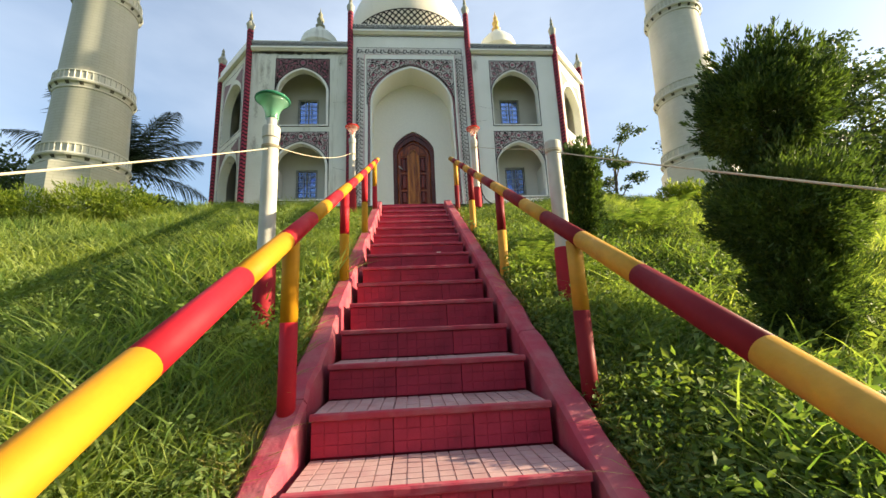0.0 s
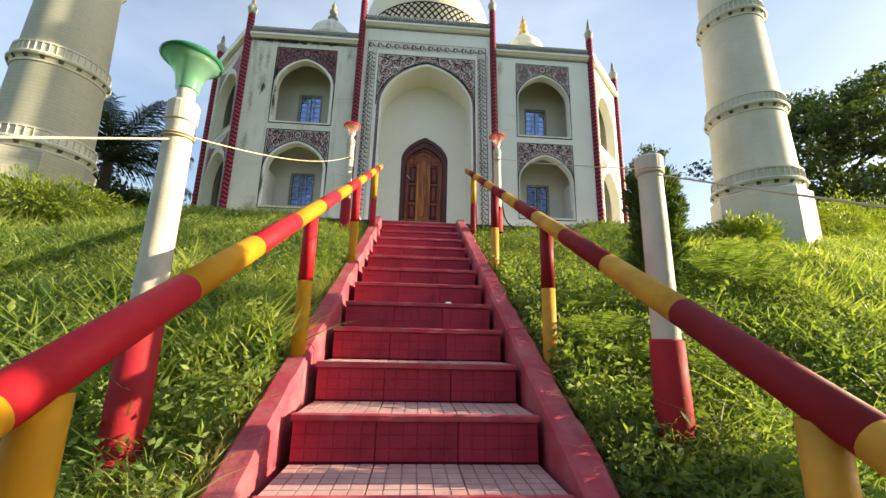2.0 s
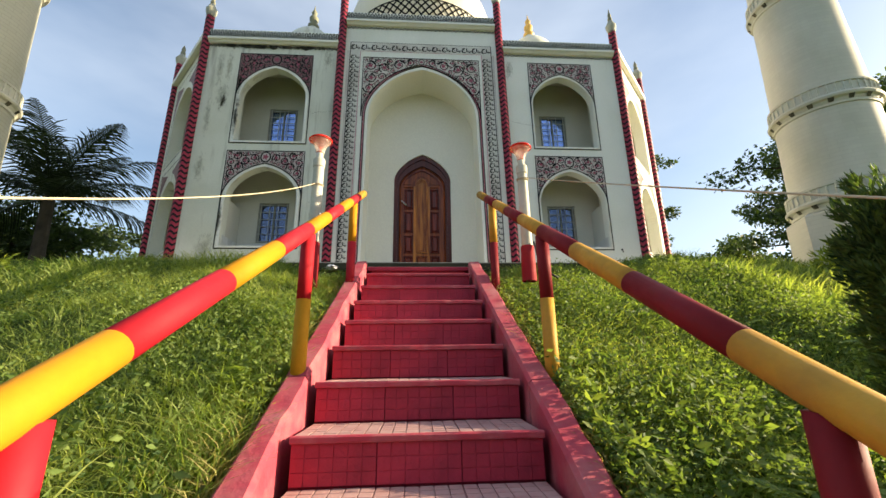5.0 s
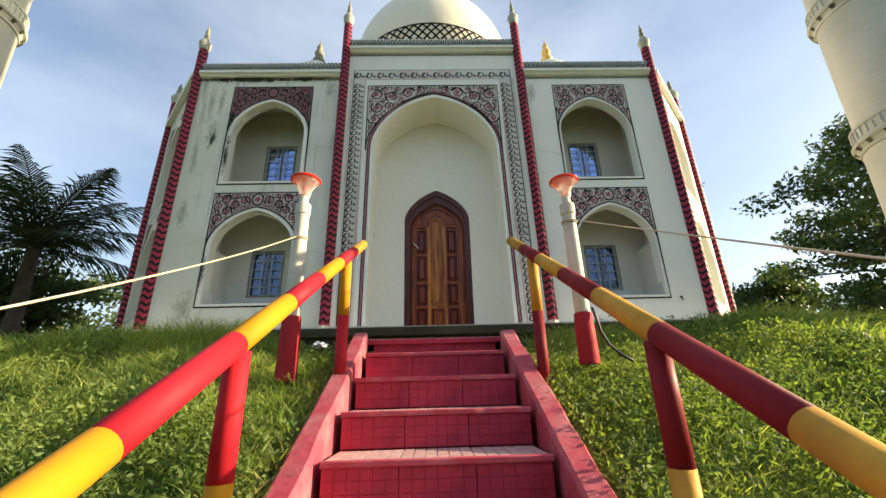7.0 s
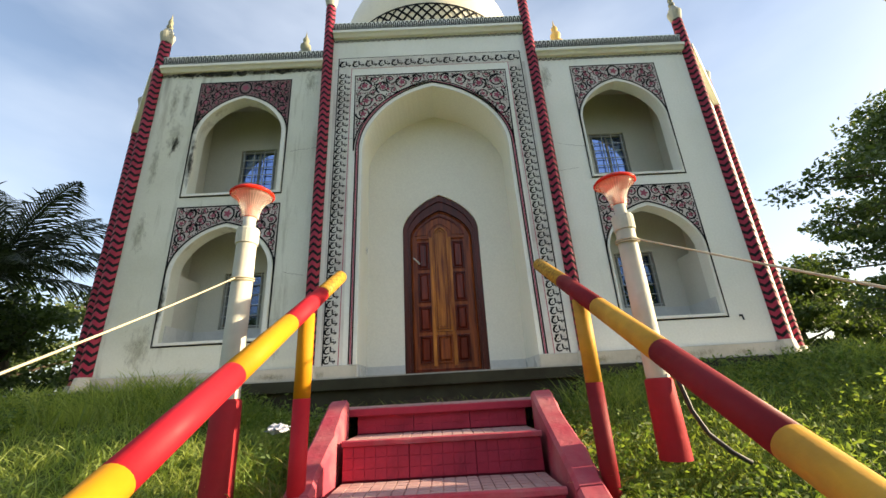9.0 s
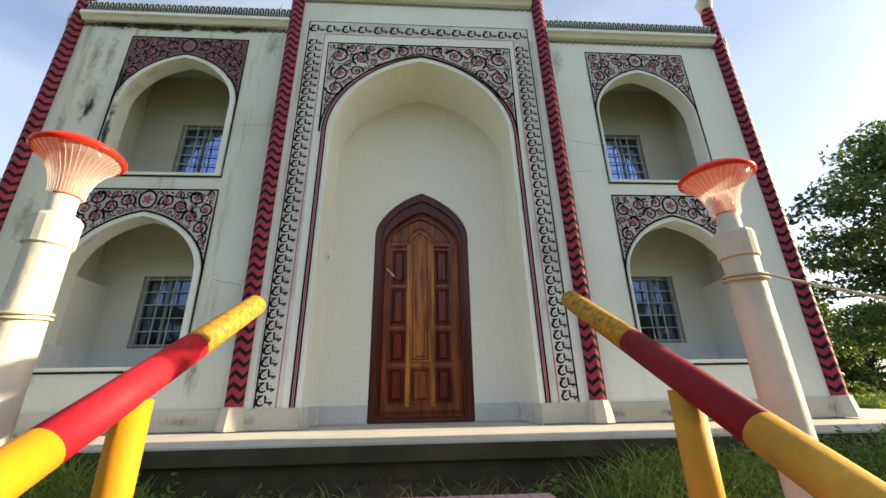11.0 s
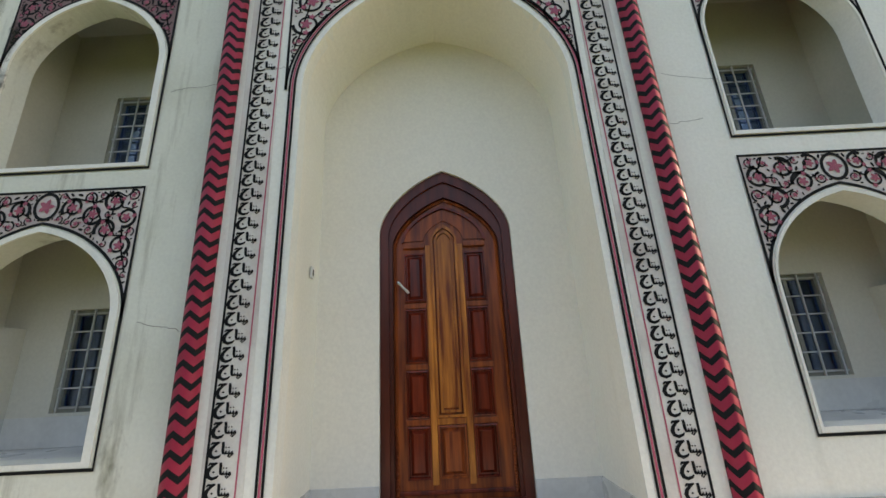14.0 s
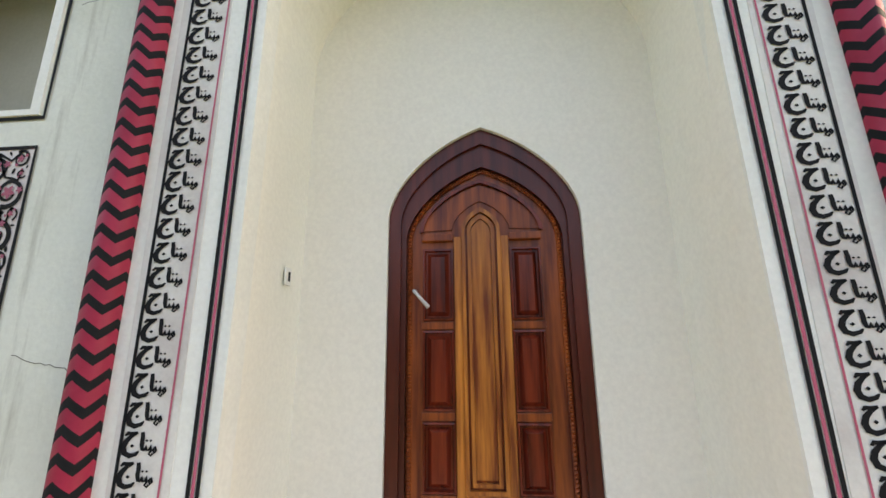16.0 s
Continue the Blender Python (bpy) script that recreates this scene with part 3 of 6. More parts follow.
def build_steps():
    flight = thing("staircase", "steep straight flight of red-painted tiled concrete steps", "staircase", kind="structure")
    risers = [tile_mesh("riser_tile", RISE - 0.030, 3, True, M_STEP, q) for q in range(3)]
    treads = [tile_mesh("tread_tile", RUN - 0.016, 6, False, M_TREAD, q, 0.0060) for q in range(3)]
    for k in range(STEPS):
        y, z = TOP_Y - k * RUN, step_z(k)
        rise = z - step_z(k + 1)
        deep = RUN if k else 0.50
        step = part("step", boxed(SX0, SX1, y + 0.010, y + deep + 0.03, z - RISE - 0.03, z - 0.011), M_GROUT, flight)
        rng = random.Random(k)
        for c in range(TILES):
            tile = new("riser_tile", risers[(k + c) % 3])
            tile.parent = step
            tile.matrix_basis = pose(SX0 + c * TILE_W + 0.0006, y + rng.uniform(-0.0010, 0.0012), z - rise + 0.003, 0, 0, rng.uniform(-0.15, 0.15)) @ Matrix.Diagonal((1, 1, (rise - 0.030) / (RISE - 0.030), 1))
            if k == 0:
                continue
            tile = new("tread_tile", treads[(k + 2 * c) % 3])
            tile.parent = step
            tile.matrix_basis = pose(SX0 + c * TILE_W + 0.0006, y + 0.014, z - 0.003 + rng.uniform(-0.0010, 0.0008), rng.uniform(-0.1, 0.1), rng.uniform(-0.1, 0.1), 0)
        bm = bmesh.new()
        n = 20
        rows = []
        for i in range(n + 1):
            x = SX0 - 0.003 + (SX1 - SX0 + 0.006) * i / n
            c = 0.004 * max(0.0, noise.noise((x * 9, y * 5, 1.0)) - 0.1) * 2
            rows.append([bm.verts.new((x, y + py, z + pz)) for py, pz in ((0.013, -0.026), (-0.012, -0.026), (-0.014 + c, -0.020), (-0.014 + c, -0.004 - c), (-0.010 + c, 0.001), (0.013, 0.001))])
        for a, b in zip(rows, rows[1:]):
            for q in range(5):
                bm.faces.new((a[q], b[q], b[q + 1], a[q + 1]))
        bm.faces.new(rows[0])
        bm.faces.new(rows[-1][::-1])
        bmesh.ops.recalc_face_normals(bm, faces=bm.faces)
        part("nosing", bm, M_STEP if k == 0 else M_NOSING, step)
    slab = part("landing", boxed(SX0 - 0.17, SX1 + 0.18, TOP_Y - 0.03, TOP_Y + 0.47, TOP_Z - LAND_DROP - 0.045, TOP_Z - LAND_DROP - 0.004, 0.006), M_STEP, flight)
    wide = SX1 - SX0 + 0.33
    for c in range(4):
        for r in range(2):
            tile = new("tread_tile", treads[(c + r) % 3])
            tile.parent = slab
            tile.matrix_basis = pose(SX0 - 0.16 + c * wide / 4, TOP_Y - 0.015 + r * 0.235, TOP_Z - LAND_DROP + 0.002) @ Matrix.Diagonal((wide / 4 / TILE_W, 0.70, 1, 1))


def build_kerb(name, x0, x1, label):
    """A sloping stringer beside the steps, in slabs with open joints."""
    kerb = thing(name, label, "kerb", kind="structure")
    rng = random.Random(name)
    y = TOP_Y - STEPS * RUN
    while y < TOP_Y - 0.1:
        y1 = min(y + rng.uniform(1.0, 1.5), TOP_Y - 0.06)
        bm = bmesh.new()
        n = 18
        rows = []
        for i in range(n + 1):
            yy = y + 0.004 + (y1 - y - 0.008) * i / n
            z = nosing(yy) + 0.035 + 0.010 * noise.noise((x0 * 3, yy * 3.2, 0)) + 0.006 * noise.noise((x0 * 3, yy * 11, 2))
            e = 0.014 * noise.noise((x1, yy * 4, 4)) + 0.010 * noise.noise((x1, yy * 13, 8))
            rows.append([bm.verts.new(p) for p in ((x0, yy, z - 0.40), (x0, yy, z - 0.018), (x0 + 0.016, yy, z), (x1 - 0.016 + e, yy, z + 0.004), (x1 + e, yy, z - 0.018), (x1 + e, yy, z - 0.40))])
        for a, b in zip(rows, rows[1:]):
            for q in range(5):
                bm.faces.new((a[q], a[q + 1], b[q + 1], b[q]))
        bm.faces.new(rows[0])
        bm.faces.new(rows[-1][::-1])
        bmesh.ops.recalc_face_normals(bm, faces=bm.faces)
        part("kerb_slab", bm, M_KERB, kerb)
        y = y1
    return kerb


build_steps()
build_kerb("kerb_left", SX0 - 0.154, SX0 - 0.036, "worn pinkish-red painted concrete kerb beside the steps")
build_kerb("kerb_right", SX1 + 0.030, SX1 + 0.155, "red painted concrete kerb sloping beside the steps")


# ---- handrails ----
RAIL_JOINTS = (-0.88, -0.46, -0.04, 0.39, 0.81, 1.24, 1.65, 2.07, 2.45, 2.86, 3.29, 3.69, 4.10, 4.53, 4.92, 5.31, 5.72, 6.13)


def rail_z(y):
    return 1.385 + 0.537 * (y - 0.86)


def build_rail(x, end, lift, yellow, red, tip, label):
    """A banded tube on posts; lift raises its lower end a little."""
    def height(y):
        return rail_z(y) + lift * min(max((4.2 - y) / 3.3, 0.0), 1.6)

    rail = thing("handrail", label, "handrail", group="handrails of the steps")
    joints = (*RAIL_JOINTS, end)
    r = 0.040
    for i, (a, b) in enumerate(zip(joints, joints[1:])):
        mat = yellow if i % 2 else red
        if i == len(joints) - 2:
            mat = tip
        pts = [(x, a, height(a)), (x, (a + b) / 2, height((a + b) / 2)), (x, b, height(b))]
        if i == len(joints) - 2:
            pts.append((x, b + 0.012, height(b + 0.012)))
            bm = tube(pts, [r, r, r, r * 0.72], 20)
        else:
            bm = tube(pts, r, 20)
        part("rail_band", bm, mat, rail, smooth=True)
    for i, y in enumerate((0.33, 1.74, 3.14, 4.56, 5.93)):
        post = new("post")
        post.parent = rail
        base, top, mid = nosing(y) - 0.16, height(y) - 0.034, nosing(y) + 0.395
        up, low = (yellow, red) if i in (1, 4) else (red, yellow)
        part("post_upper", tube([(x, y, mid), (x, y, top)], 0.0365, 18), up, post, smooth=True)
        part("post_lower", tube([(x, y, base), (x, y, mid)], 0.0372, 18), low, post, smooth=True)
    return rail


build_rail(-0.468, 6.51, 0.055, M_RAIL_YEL, M_RAIL_RED, M_RUST, "tubular steel handrail banded bright yellow and red")
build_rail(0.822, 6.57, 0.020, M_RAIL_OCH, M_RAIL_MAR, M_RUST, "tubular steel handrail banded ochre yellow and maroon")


# ---- lamp posts ----
def build_post(x, y, foot, band, top, label, lamp=None, r=0.052):
    ob = thing("lamp_post" if lamp else "concrete_post", label, "lamp post" if lamp else "post", pose(x, y, 0), group="posts beside the steps")
    part("red_base", lathe([(r + 0.016, foot), (r + 0.014, (foot + band) / 2), (r + 0.010, band - 0.01), (r, band), (0, band)], 20), M_POST_RED, ob, smooth=True)
    part("shaft", lathe([(r, band - 0.01), (r * 0.97, (band + top) / 2), (r * 0.93, top - 0.20), (r * 0.93, top - 0.14)], 20), M_POST, ob, smooth=True)
    part("collar", lathe([(r * 0.93, top - 0.14), (r * 1.06, top - 0.135), (r * 1.08, top - 0.06), (r * 0.98, top - 0.05), (0, top - 0.05)], 20), M_MAST if lamp else M_POST, ob)
    if lamp:
        dome, glass, bulb, q = lamp
        part("neck", lathe([(r * 0.60, top - 0.052), (r * 0.62, top + 0.012), (0, top + 0.012)], 18), M_POST, ob, smooth=True)
        z = top + 0.012
        fun = part("lamp_glass", lathe([(0.044 * q, z), (0.047 * q, z + 0.035 * q), (0.058 * q, z + 0.075 * q), (0.082 * q, z + 0.115 * q), (0.112 * q, z + 0.142 * q), (0.108 * q, z + 0.142 * q), (0.077 * q, z + 0.113 * q), (0.053 * q, z + 0.073 * q), (0.042 * q, z + 0.035 * q), (0.039 * q, z + 0.004)], 36), glass, ob, smooth=True)
        ribs = 36 if glass == M_LAMP_CLEAR else 0            # the green lamp is smooth
        rb = bmesh.new()
        for i in range(ribs):
            a = 2 * math.pi * i / 36
            pr = [(0.045, 0.004), (0.048, 0.035), (0.059, 0.075), (0.083, 0.115), (0.111, 0.141)]
            tube([(pq * q * math.cos(a), pq * q * math.sin(a), z + pz * q) for pq, pz in pr], 0.0005 * q, 4, rb, cap=False)
        if ribs:
            part("lamp_rib", rb, M_RIB, fun)
        part("lamp_cap", lathe([(0.113 * q, z + 0.139 * q), (0.121 * q, z + 0.146 * q), (0.120 * q, z + 0.152 * q), (0.108 * q, z + 0.165 * q), (0.086 * q, z + 0.179 * q), (0.058 * q, z + 0.190 * q), (0.028 * q, z + 0.196 * q), (0, z + 0.198 * q)], 36), dome, ob, smooth=True)
        part("bulb", lathe([(0, z + 0.006), (0.030 * q, z + 0.010), (0.032 * q, z + 0.045 * q), (0.022 * q, z + 0.075 * q), (0, z + 0.082 * q)], 16), bulb, ob, smooth=True)
    return ob


RED_LAMP = (M_LAMP_RED, M_LAMP_CLEAR, M_BULB_RED, 0.93)
GREEN_LAMP = (M_LAMP_GREEN, M_LAMP_MINT, M_BULB_GREEN, 0.98)
build_post(-0.825, 5.99, 3.30, 3.715, 4.60, "white post with red base and red-capped lamp", RED_LAMP)
build_post(1.165, 6.04, 3.36, 3.705, 4.59, "white post with red base and red-capped ribbed lamp", RED_LAMP)
build_post(-0.880, 2.59, 1.30, 2.01, 2.94, "cream post with red base and green dome lamp", GREEN_LAMP, 0.054)
build_post(1.125, 2.62, 1.35, 1.985, 2.83, "cream post with red base and no lamp", None, 0.054)


def build_rope(a, b, sag, label):
    pts = []
    for i in range(25):
        t = i / 24
        p = Vector(a).lerp(Vector(b), t)
        p.z -= sag * 4 * t * (1 - t)
        pts.append(p)
    ob = part("rope", tube(pts, 0.0038, 6), M_ROPE, smooth=True)
    return tagged(ob, label, "rope", group="ropes between the posts")


def build_knot(x, y, z, r):
    bm = bmesh.new()
    for k in range(2):
        tube([(x + r * math.cos(a), y + r * math.sin(a), z + 0.012 * k + 0.006 * math.sin(a)) for a in [2 * math.pi * i / 18 for i in range(19)]], 0.0040, 6, bm, cap=False)
    ob = part("rope_tie", bm, M_ROPE, smooth=True)
    tagged(ob, "cream cotton rope wound round a post", "rope", group="rope ties")


build_rope((-0.885, 2.55, 2.745), (-0.835, 5.96, 4.285), 0.09, "cream cotton rope sagging between two posts")
build_rope((-0.885, 2.61, 2.745), (-0.90, -0.83, 0.98), 0.02, "cream cotton rope running down the slope")
build_rope((1.13, 2.60, 2.715), (1.16, 6.00, 4.40), 0.015, "grey-white cotton rope between two posts")
build_rope((1.13, 2.64, 2.715), (1.13, -0.83, 0.93), 0.02, "grey-white cotton rope running down the slope")
build_knot(-0.880, 2.59, 2.735, 0.056)
build_knot(-0.825, 5.99, 4.27, 0.054)
build_knot(1.165, 6.04, 4.385, 0.056)
build_knot(1.125, 2.62, 2.705, 0.056)
for px, pz in ((-0.90, 0.96), (1.13, 0.91)):
    build_post(px, -0.85, -0.60, pz - 0.70, pz + 0.12, "cream post with red base and no lamp", None, 0.054)

cable = part("cable", tube([(1.215, 5.985, 3.73), (1.225, 5.97, 3.66), (1.235, 5.95, 3.56), (1.27, 5.93, 3.47), (1.33, 5.90, 3.40), (1.38, 5.87, 3.36)], 0.010, 8), M_CABLE, smooth=True)
tagged(cable, "black electric cable running from a post into grass", "cable")
wr = bmesh.new()
bmesh.ops.create_icosphere(wr, subdivisions=3, radius=0.07)
for v in wr.verts:
    v.co *= 0.55 + 0.75 * abs(noise.noise(v.co * 30))
    v.co.z *= 0.45
    v.co += Vector((-0.72, 6.33, 3.56))
tagged(part("plastic_wrapper", wr, M_PLASTIC), "crumpled blue and white plastic wrapper on grass", "litter")


sc = bmesh.new()
bmesh.ops.create_icosphere(sc, subdivisions=2, radius=0.03)
for v in sc.verts:
    v.co *= 0.6 + 0.8 * abs(noise.noise(v.co * 60))
    v.co.z *= 0.3
    v.co += Vector((0.34, TOP_Y - 8 * RUN + 0.05, TOP_Z - 8 * RISE + 0.010))
tagged(part("paper_scrap", sc, M_SWITCH), "small crumpled white paper scrap on a step", "litter")


# ---- the building ----
tomb = thing("mausoleum", "white domed mausoleum replica with painted floral panels", "building", kind="structure")
HALF_C = 1.38                                            # middle block's half width
WX0, WX1 = -3.50, 3.72                                   # outer corners of the facade
WING_TOP, MID_TOP = 7.88, 8.36
NICHES = []                                              # centre, half width, sill, spring, apex, frame bottom, panel top
for side, cx in ((-1, -2.285), (1, 2.640)):
    NICHES.append((cx, 0.535, 6.085, 6.90, 7.475, 6.045, 7.75))
    NICHES.append((cx, 0.535, 4.335, 5.10, 5.635, 4.295, 5.905))


def opening(cx, w, sill, zs, za):
    return [(cx - w, sill), *[(cx + w, sill)], *arch(cx, w, zs, za)[::-1]]


for side, (a, b) in enumerate(((WX0, CX - HALF_C), (CX + HALF_C, WX1))):
    holes = [opening(*nn[:5]) for nn in NICHES[2 * side: 2 * side + 2]]
    bm = slab_with_holes(rect(a, b, FLOOR_Z - 0.1, WING_TOP + 0.15), holes, FY, FY + 0.15)
    part("wall", bm, M_WALL_OLD if side == 0 else M_WALL, tomb)

# niche interiors: back wall with a window, cheeks, soffit, ledge
BACK = FY + 0.56
WIN_W = 0.245
for idx, (cx, w, sill, zs, za, fb, ptop) in enumerate(NICHES):
    lower = idx % 2 == 1
    wz0, wz1 = (4.545, 5.245) if lower else (6.40, 7.055)
    sidew = w + 0.17
    inside = M_NICHE_LOW if lower else M_NICHE_SHADE
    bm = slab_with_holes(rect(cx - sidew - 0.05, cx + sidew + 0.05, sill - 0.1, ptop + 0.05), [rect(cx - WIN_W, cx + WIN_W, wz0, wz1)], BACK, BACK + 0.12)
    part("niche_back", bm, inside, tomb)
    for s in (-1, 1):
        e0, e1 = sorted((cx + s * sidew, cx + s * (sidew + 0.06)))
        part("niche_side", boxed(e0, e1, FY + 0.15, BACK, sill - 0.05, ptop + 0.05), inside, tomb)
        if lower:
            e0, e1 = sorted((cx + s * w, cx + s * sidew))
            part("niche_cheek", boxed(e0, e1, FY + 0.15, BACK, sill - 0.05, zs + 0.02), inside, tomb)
    # every soffit takes the darker tone, shade painted in
    part("niche_soffit", boxed(cx - sidew, cx + sidew, FY + 0.15, BACK, ptop - 0.02, ptop + 0.05), M_NICHE_SHADE, tomb)
    part("niche_ledge", boxed(cx - sidew, cx + sidew, FY + 0.004, BACK, sill - 0.06, sill - 0.002), M_MARBLE if lower else M_TRIM, tomb)
    if lower:
        part("marble_skirting", boxed(cx - w + 0.002, cx + w - 0.002, BACK - 0.012, BACK + 0.001, sill, sill + 0.19), M_MARBLE, tomb)
        for s in (-1, 1):
            e0, e1 = sorted((cx + s * w, cx + s * (w - 0.011)))
            part("marble_skirting", boxed(e0, e1, FY + 0.05, BACK - 0.013, sill, sill + 0.19), M_MARBLE, tomb)
    # window
    win = new("window")
    win.parent = tomb
    bm = slab_with_holes(rect(cx - WIN_W, cx + WIN_W, wz0, wz1), [rect(cx - WIN_W + 0.04, cx + WIN_W - 0.04, wz0 + 0.04, wz1 - 0.04)], BACK + 0.035, BACK + 0.085)
    part("window_frame", bm, M_WINFRAME, win)
    part("mullion", boxed(cx - 0.014, cx + 0.014, BACK + 0.04, BACK + 0.08, wz0 + 0.03, wz1 - 0.03), M_WINFRAME, win)
    for s in (-1, 1):
        e0, e1 = sorted((cx + s * 0.014, cx + s * (WIN_W - 0.03)))
        pane = part("pane", boxed(e0, e1, BACK + 0.055, BACK + 0.060, wz0 + 0.03, wz1 - 0.03), M_PANE if lower else M_PANE_SKY, win)
        pane.visible_shadow = False
    rng = random.Random(idx)
    if not lower:
        bm = bmesh.new()
        n = 40
        rows = [[bm.verts.new((cx - WIN_W + 0.02 + (2 * WIN_W - 0.04) * i / n, BACK + 0.11 + 0.012 * math.sin(i * 1.7), z)) for i in range(n + 1)] for z in (wz0, wz1 - 0.14)]
        for i in range(n):
            bm.faces.new((rows[0][i], rows[0][i + 1], rows[1][i + 1], rows[1][i]))
        part("curtain", bm, M_CURTAIN, win, "pale blue and white curtain", smooth=True)
    for i in range(4):
        x = cx - WIN_W + 0.035 + (2 * WIN_W - 0.07) * i / 3
        part("grille_bar", boxed(x - 0.005, x + 0.005, BACK + 0.008, BACK + 0.020, wz0, wz1, 0.002), M_IRON, win)
    for i in range(6):
        z = wz0 + 0.03 + (wz1 - wz0 - 0.06) * i / 5
        part("grille_bar", boxed(cx - WIN_W, cx + WIN_W, BACK + 0.021, BACK + 0.030, z - 0.005, z + 0.005, 0.0015), M_IRON, win)
    # added box behind the glass, coloured near-black as an unlit room
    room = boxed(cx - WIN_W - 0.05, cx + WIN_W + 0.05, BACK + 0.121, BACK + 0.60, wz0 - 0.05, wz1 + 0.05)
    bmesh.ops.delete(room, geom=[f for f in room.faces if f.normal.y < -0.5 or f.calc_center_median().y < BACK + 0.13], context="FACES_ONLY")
    part("room_shade_box", room, M_DARK, win)

# middle block: deep arched niche with splayed sides
ACX, AW, AZS, AZA = 0.195, 0.914, 6.60, 7.537
BW, NB = 0.932, FY + 0.57
FLARE_L, FLARE_R = 0.018, 0.045                            # the arch widens towards its foot
outer_arch = opening(ACX, AW, FLOOR_Z - 0.1, AZS, AZA)
outer_arch[0], outer_arch[1] = (ACX - AW - FLARE_L, FLOOR_Z - 0.1), (ACX + AW + FLARE_R, FLOOR_Z - 0.1)
part("wall", slab_with_holes(rect(CX - HALF_C, CX + HALF_C, FLOOR_Z - 0.1, MID_TOP + 0.15), [[(x, max(z, FLOOR_Z - 0.098)) for x, z in outer_arch]], FY - 0.004, FY + 0.10), M_WALL, tomb)
fr = [(ACX - AW - FLARE_L, FLOOR_Z - 0.1), *arch(ACX, AW, AZS, AZA, 20), (ACX + AW + FLARE_R, FLOOR_Z - 0.1)]
bk = [(ACX - BW, FLOOR_Z - 0.1), *arch(ACX, BW, AZS, AZA - 0.06, 20), (ACX + BW, FLOOR_Z - 0.1)]
bm = bmesh.new()
lev = []
for t in (0.0, 0.33, 0.66, 1.0):
    lev.append([bm.verts.new((p[0] + (q[0] - p[0]) * t, FY + 0.012 + (NB - FY - 0.012) * t, p[1] + (q[1] - p[1]) * t)) for p, q in zip(fr, bk)])
for a, b in zip(lev, lev[1:]):
    for i in range(len(a) - 1):
        bm.faces.new((a[i], b[i], b[i + 1], a[i + 1]))
part("niche_vault", bm, M_VAULT, tomb, smooth=False)
DX, DW, DZS, DZA = 0.205, 0.495, 5.70, 6.215
part("niche_back", slab_with_holes(rect(CX - BW - 0.06, CX + BW + 0.06, FLOOR_Z - 0.1, AZA + 0.02), [[(DX - DW, FLOOR_Z - 0.05), (DX + DW, FLOOR_Z - 0.05), *arch(DX, DW, DZS, DZA, 14, 0.36)[::-1]]], NB, NB + 0.14), M_NICHE, tomb)
part("marble_skirting", boxed(CX - BW, DX - DW - 0.001, NB - 0.014, NB + 0.002, FLOOR_Z, FLOOR_Z + 0.155), M_MARBLE, tomb)
part("marble_skirting", boxed(DX + DW + 0.001, CX + BW, NB - 0.014, NB + 0.002, FLOOR_Z, FLOOR_Z + 0.155), M_MARBLE, tomb)
for s in (-1, 1):
    bm = bmesh.new()
    p0, p1 = Vector((ACX + s * (AW + 0.002) + (FLARE_R if s > 0 else -FLARE_L), FY - 0.005, 0)), Vector((ACX + s * BW, NB, 0))
    nrm = Vector((-s * (NB - FY), -(AW - BW), 0)).normalized() * 0.014
    vs = [bm.verts.new(p + Vector((0, 0, z))) for z in (FLOOR_Z, FLOOR_Z + 0.155) for p in (p0, p1, p1 + nrm, p0 + nrm)]
    for q in ((0, 1, 2, 3), (7, 6, 5, 4), (0, 4, 5, 1), (1, 5, 6, 2), (2, 6, 7, 3), (3, 7, 4, 0)):
        bm.faces.new([vs[i] for i in q])
    bmesh.ops.recalc_face_normals(bm, faces=bm.faces)
    part("marble_skirting", bm, M_MARBLE, tomb)

# plinth, terrace, footing
for a, b in ((WX0 - 0.10, ACX - AW - FLARE_L + 0.003), (ACX + AW + FLARE_R - 0.003, WX1 + 0.10)):
    part("plinth", boxed(a, b, FY - 0.028, FY + 0.02, FLOOR_Z, FLOOR_Z + 0.15, 0.006), M_TERRACE, tomb)
terr = thing("terrace", "narrow cream plastered terrace round the mausoleum", "terrace", kind="structure")
FRONT_Y, FRONT_Z = 7.30, 3.845                          # front edge, a little lower than the floor at the wall
oct_pts = [(WX0 - 0.35, FRONT_Y), (WX1 + 0.35, FRONT_Y), (5.40, 9.30), (5.40, 11.5), (3.9, 12.9), (-3.7, 12.9), (-5.18, 11.5), (-5.18, 9.30)]
bm = bmesh.new()
lo = [bm.verts.new((x, y, FLOOR_Z - 0.105)) for x, y in oct_pts]
hi = [bm.verts.new((x, y, FRONT_Z if y == FRONT_Y else FLOOR_Z)) for x, y in oct_pts]
bm.faces.new(hi)
bm.faces.new(lo[::-1])
for i in range(8):
    bm.faces.new((lo[i], lo[(i + 1) % 8], hi[(i + 1) % 8], hi[i]))
part("terrace_slab", bm, M_TERRACE, terr)
# near-black brown strip over the slab's front edge
part("dark_edge", boxed(WX0 - 0.30, WX1 + 0.30, FRONT_Y - 0.006, FRONT_Y + 0.002, FLOOR_Z - 0.105, FRONT_Z - 0.010), M_FOOTING, terr)
bm = bmesh.new()
cxo, cyo = 0.13, 10.3
lo = [bm.verts.new((cxo + (x - cxo) * 0.985, cyo + (y - cyo) * 0.985, 2.9)) for x, y in oct_pts]
hi = [bm.verts.new((cxo + (x - cxo) * 0.985, cyo + (y - cyo) * 0.985, FLOOR_Z - 0.104)) for x, y in oct_pts]
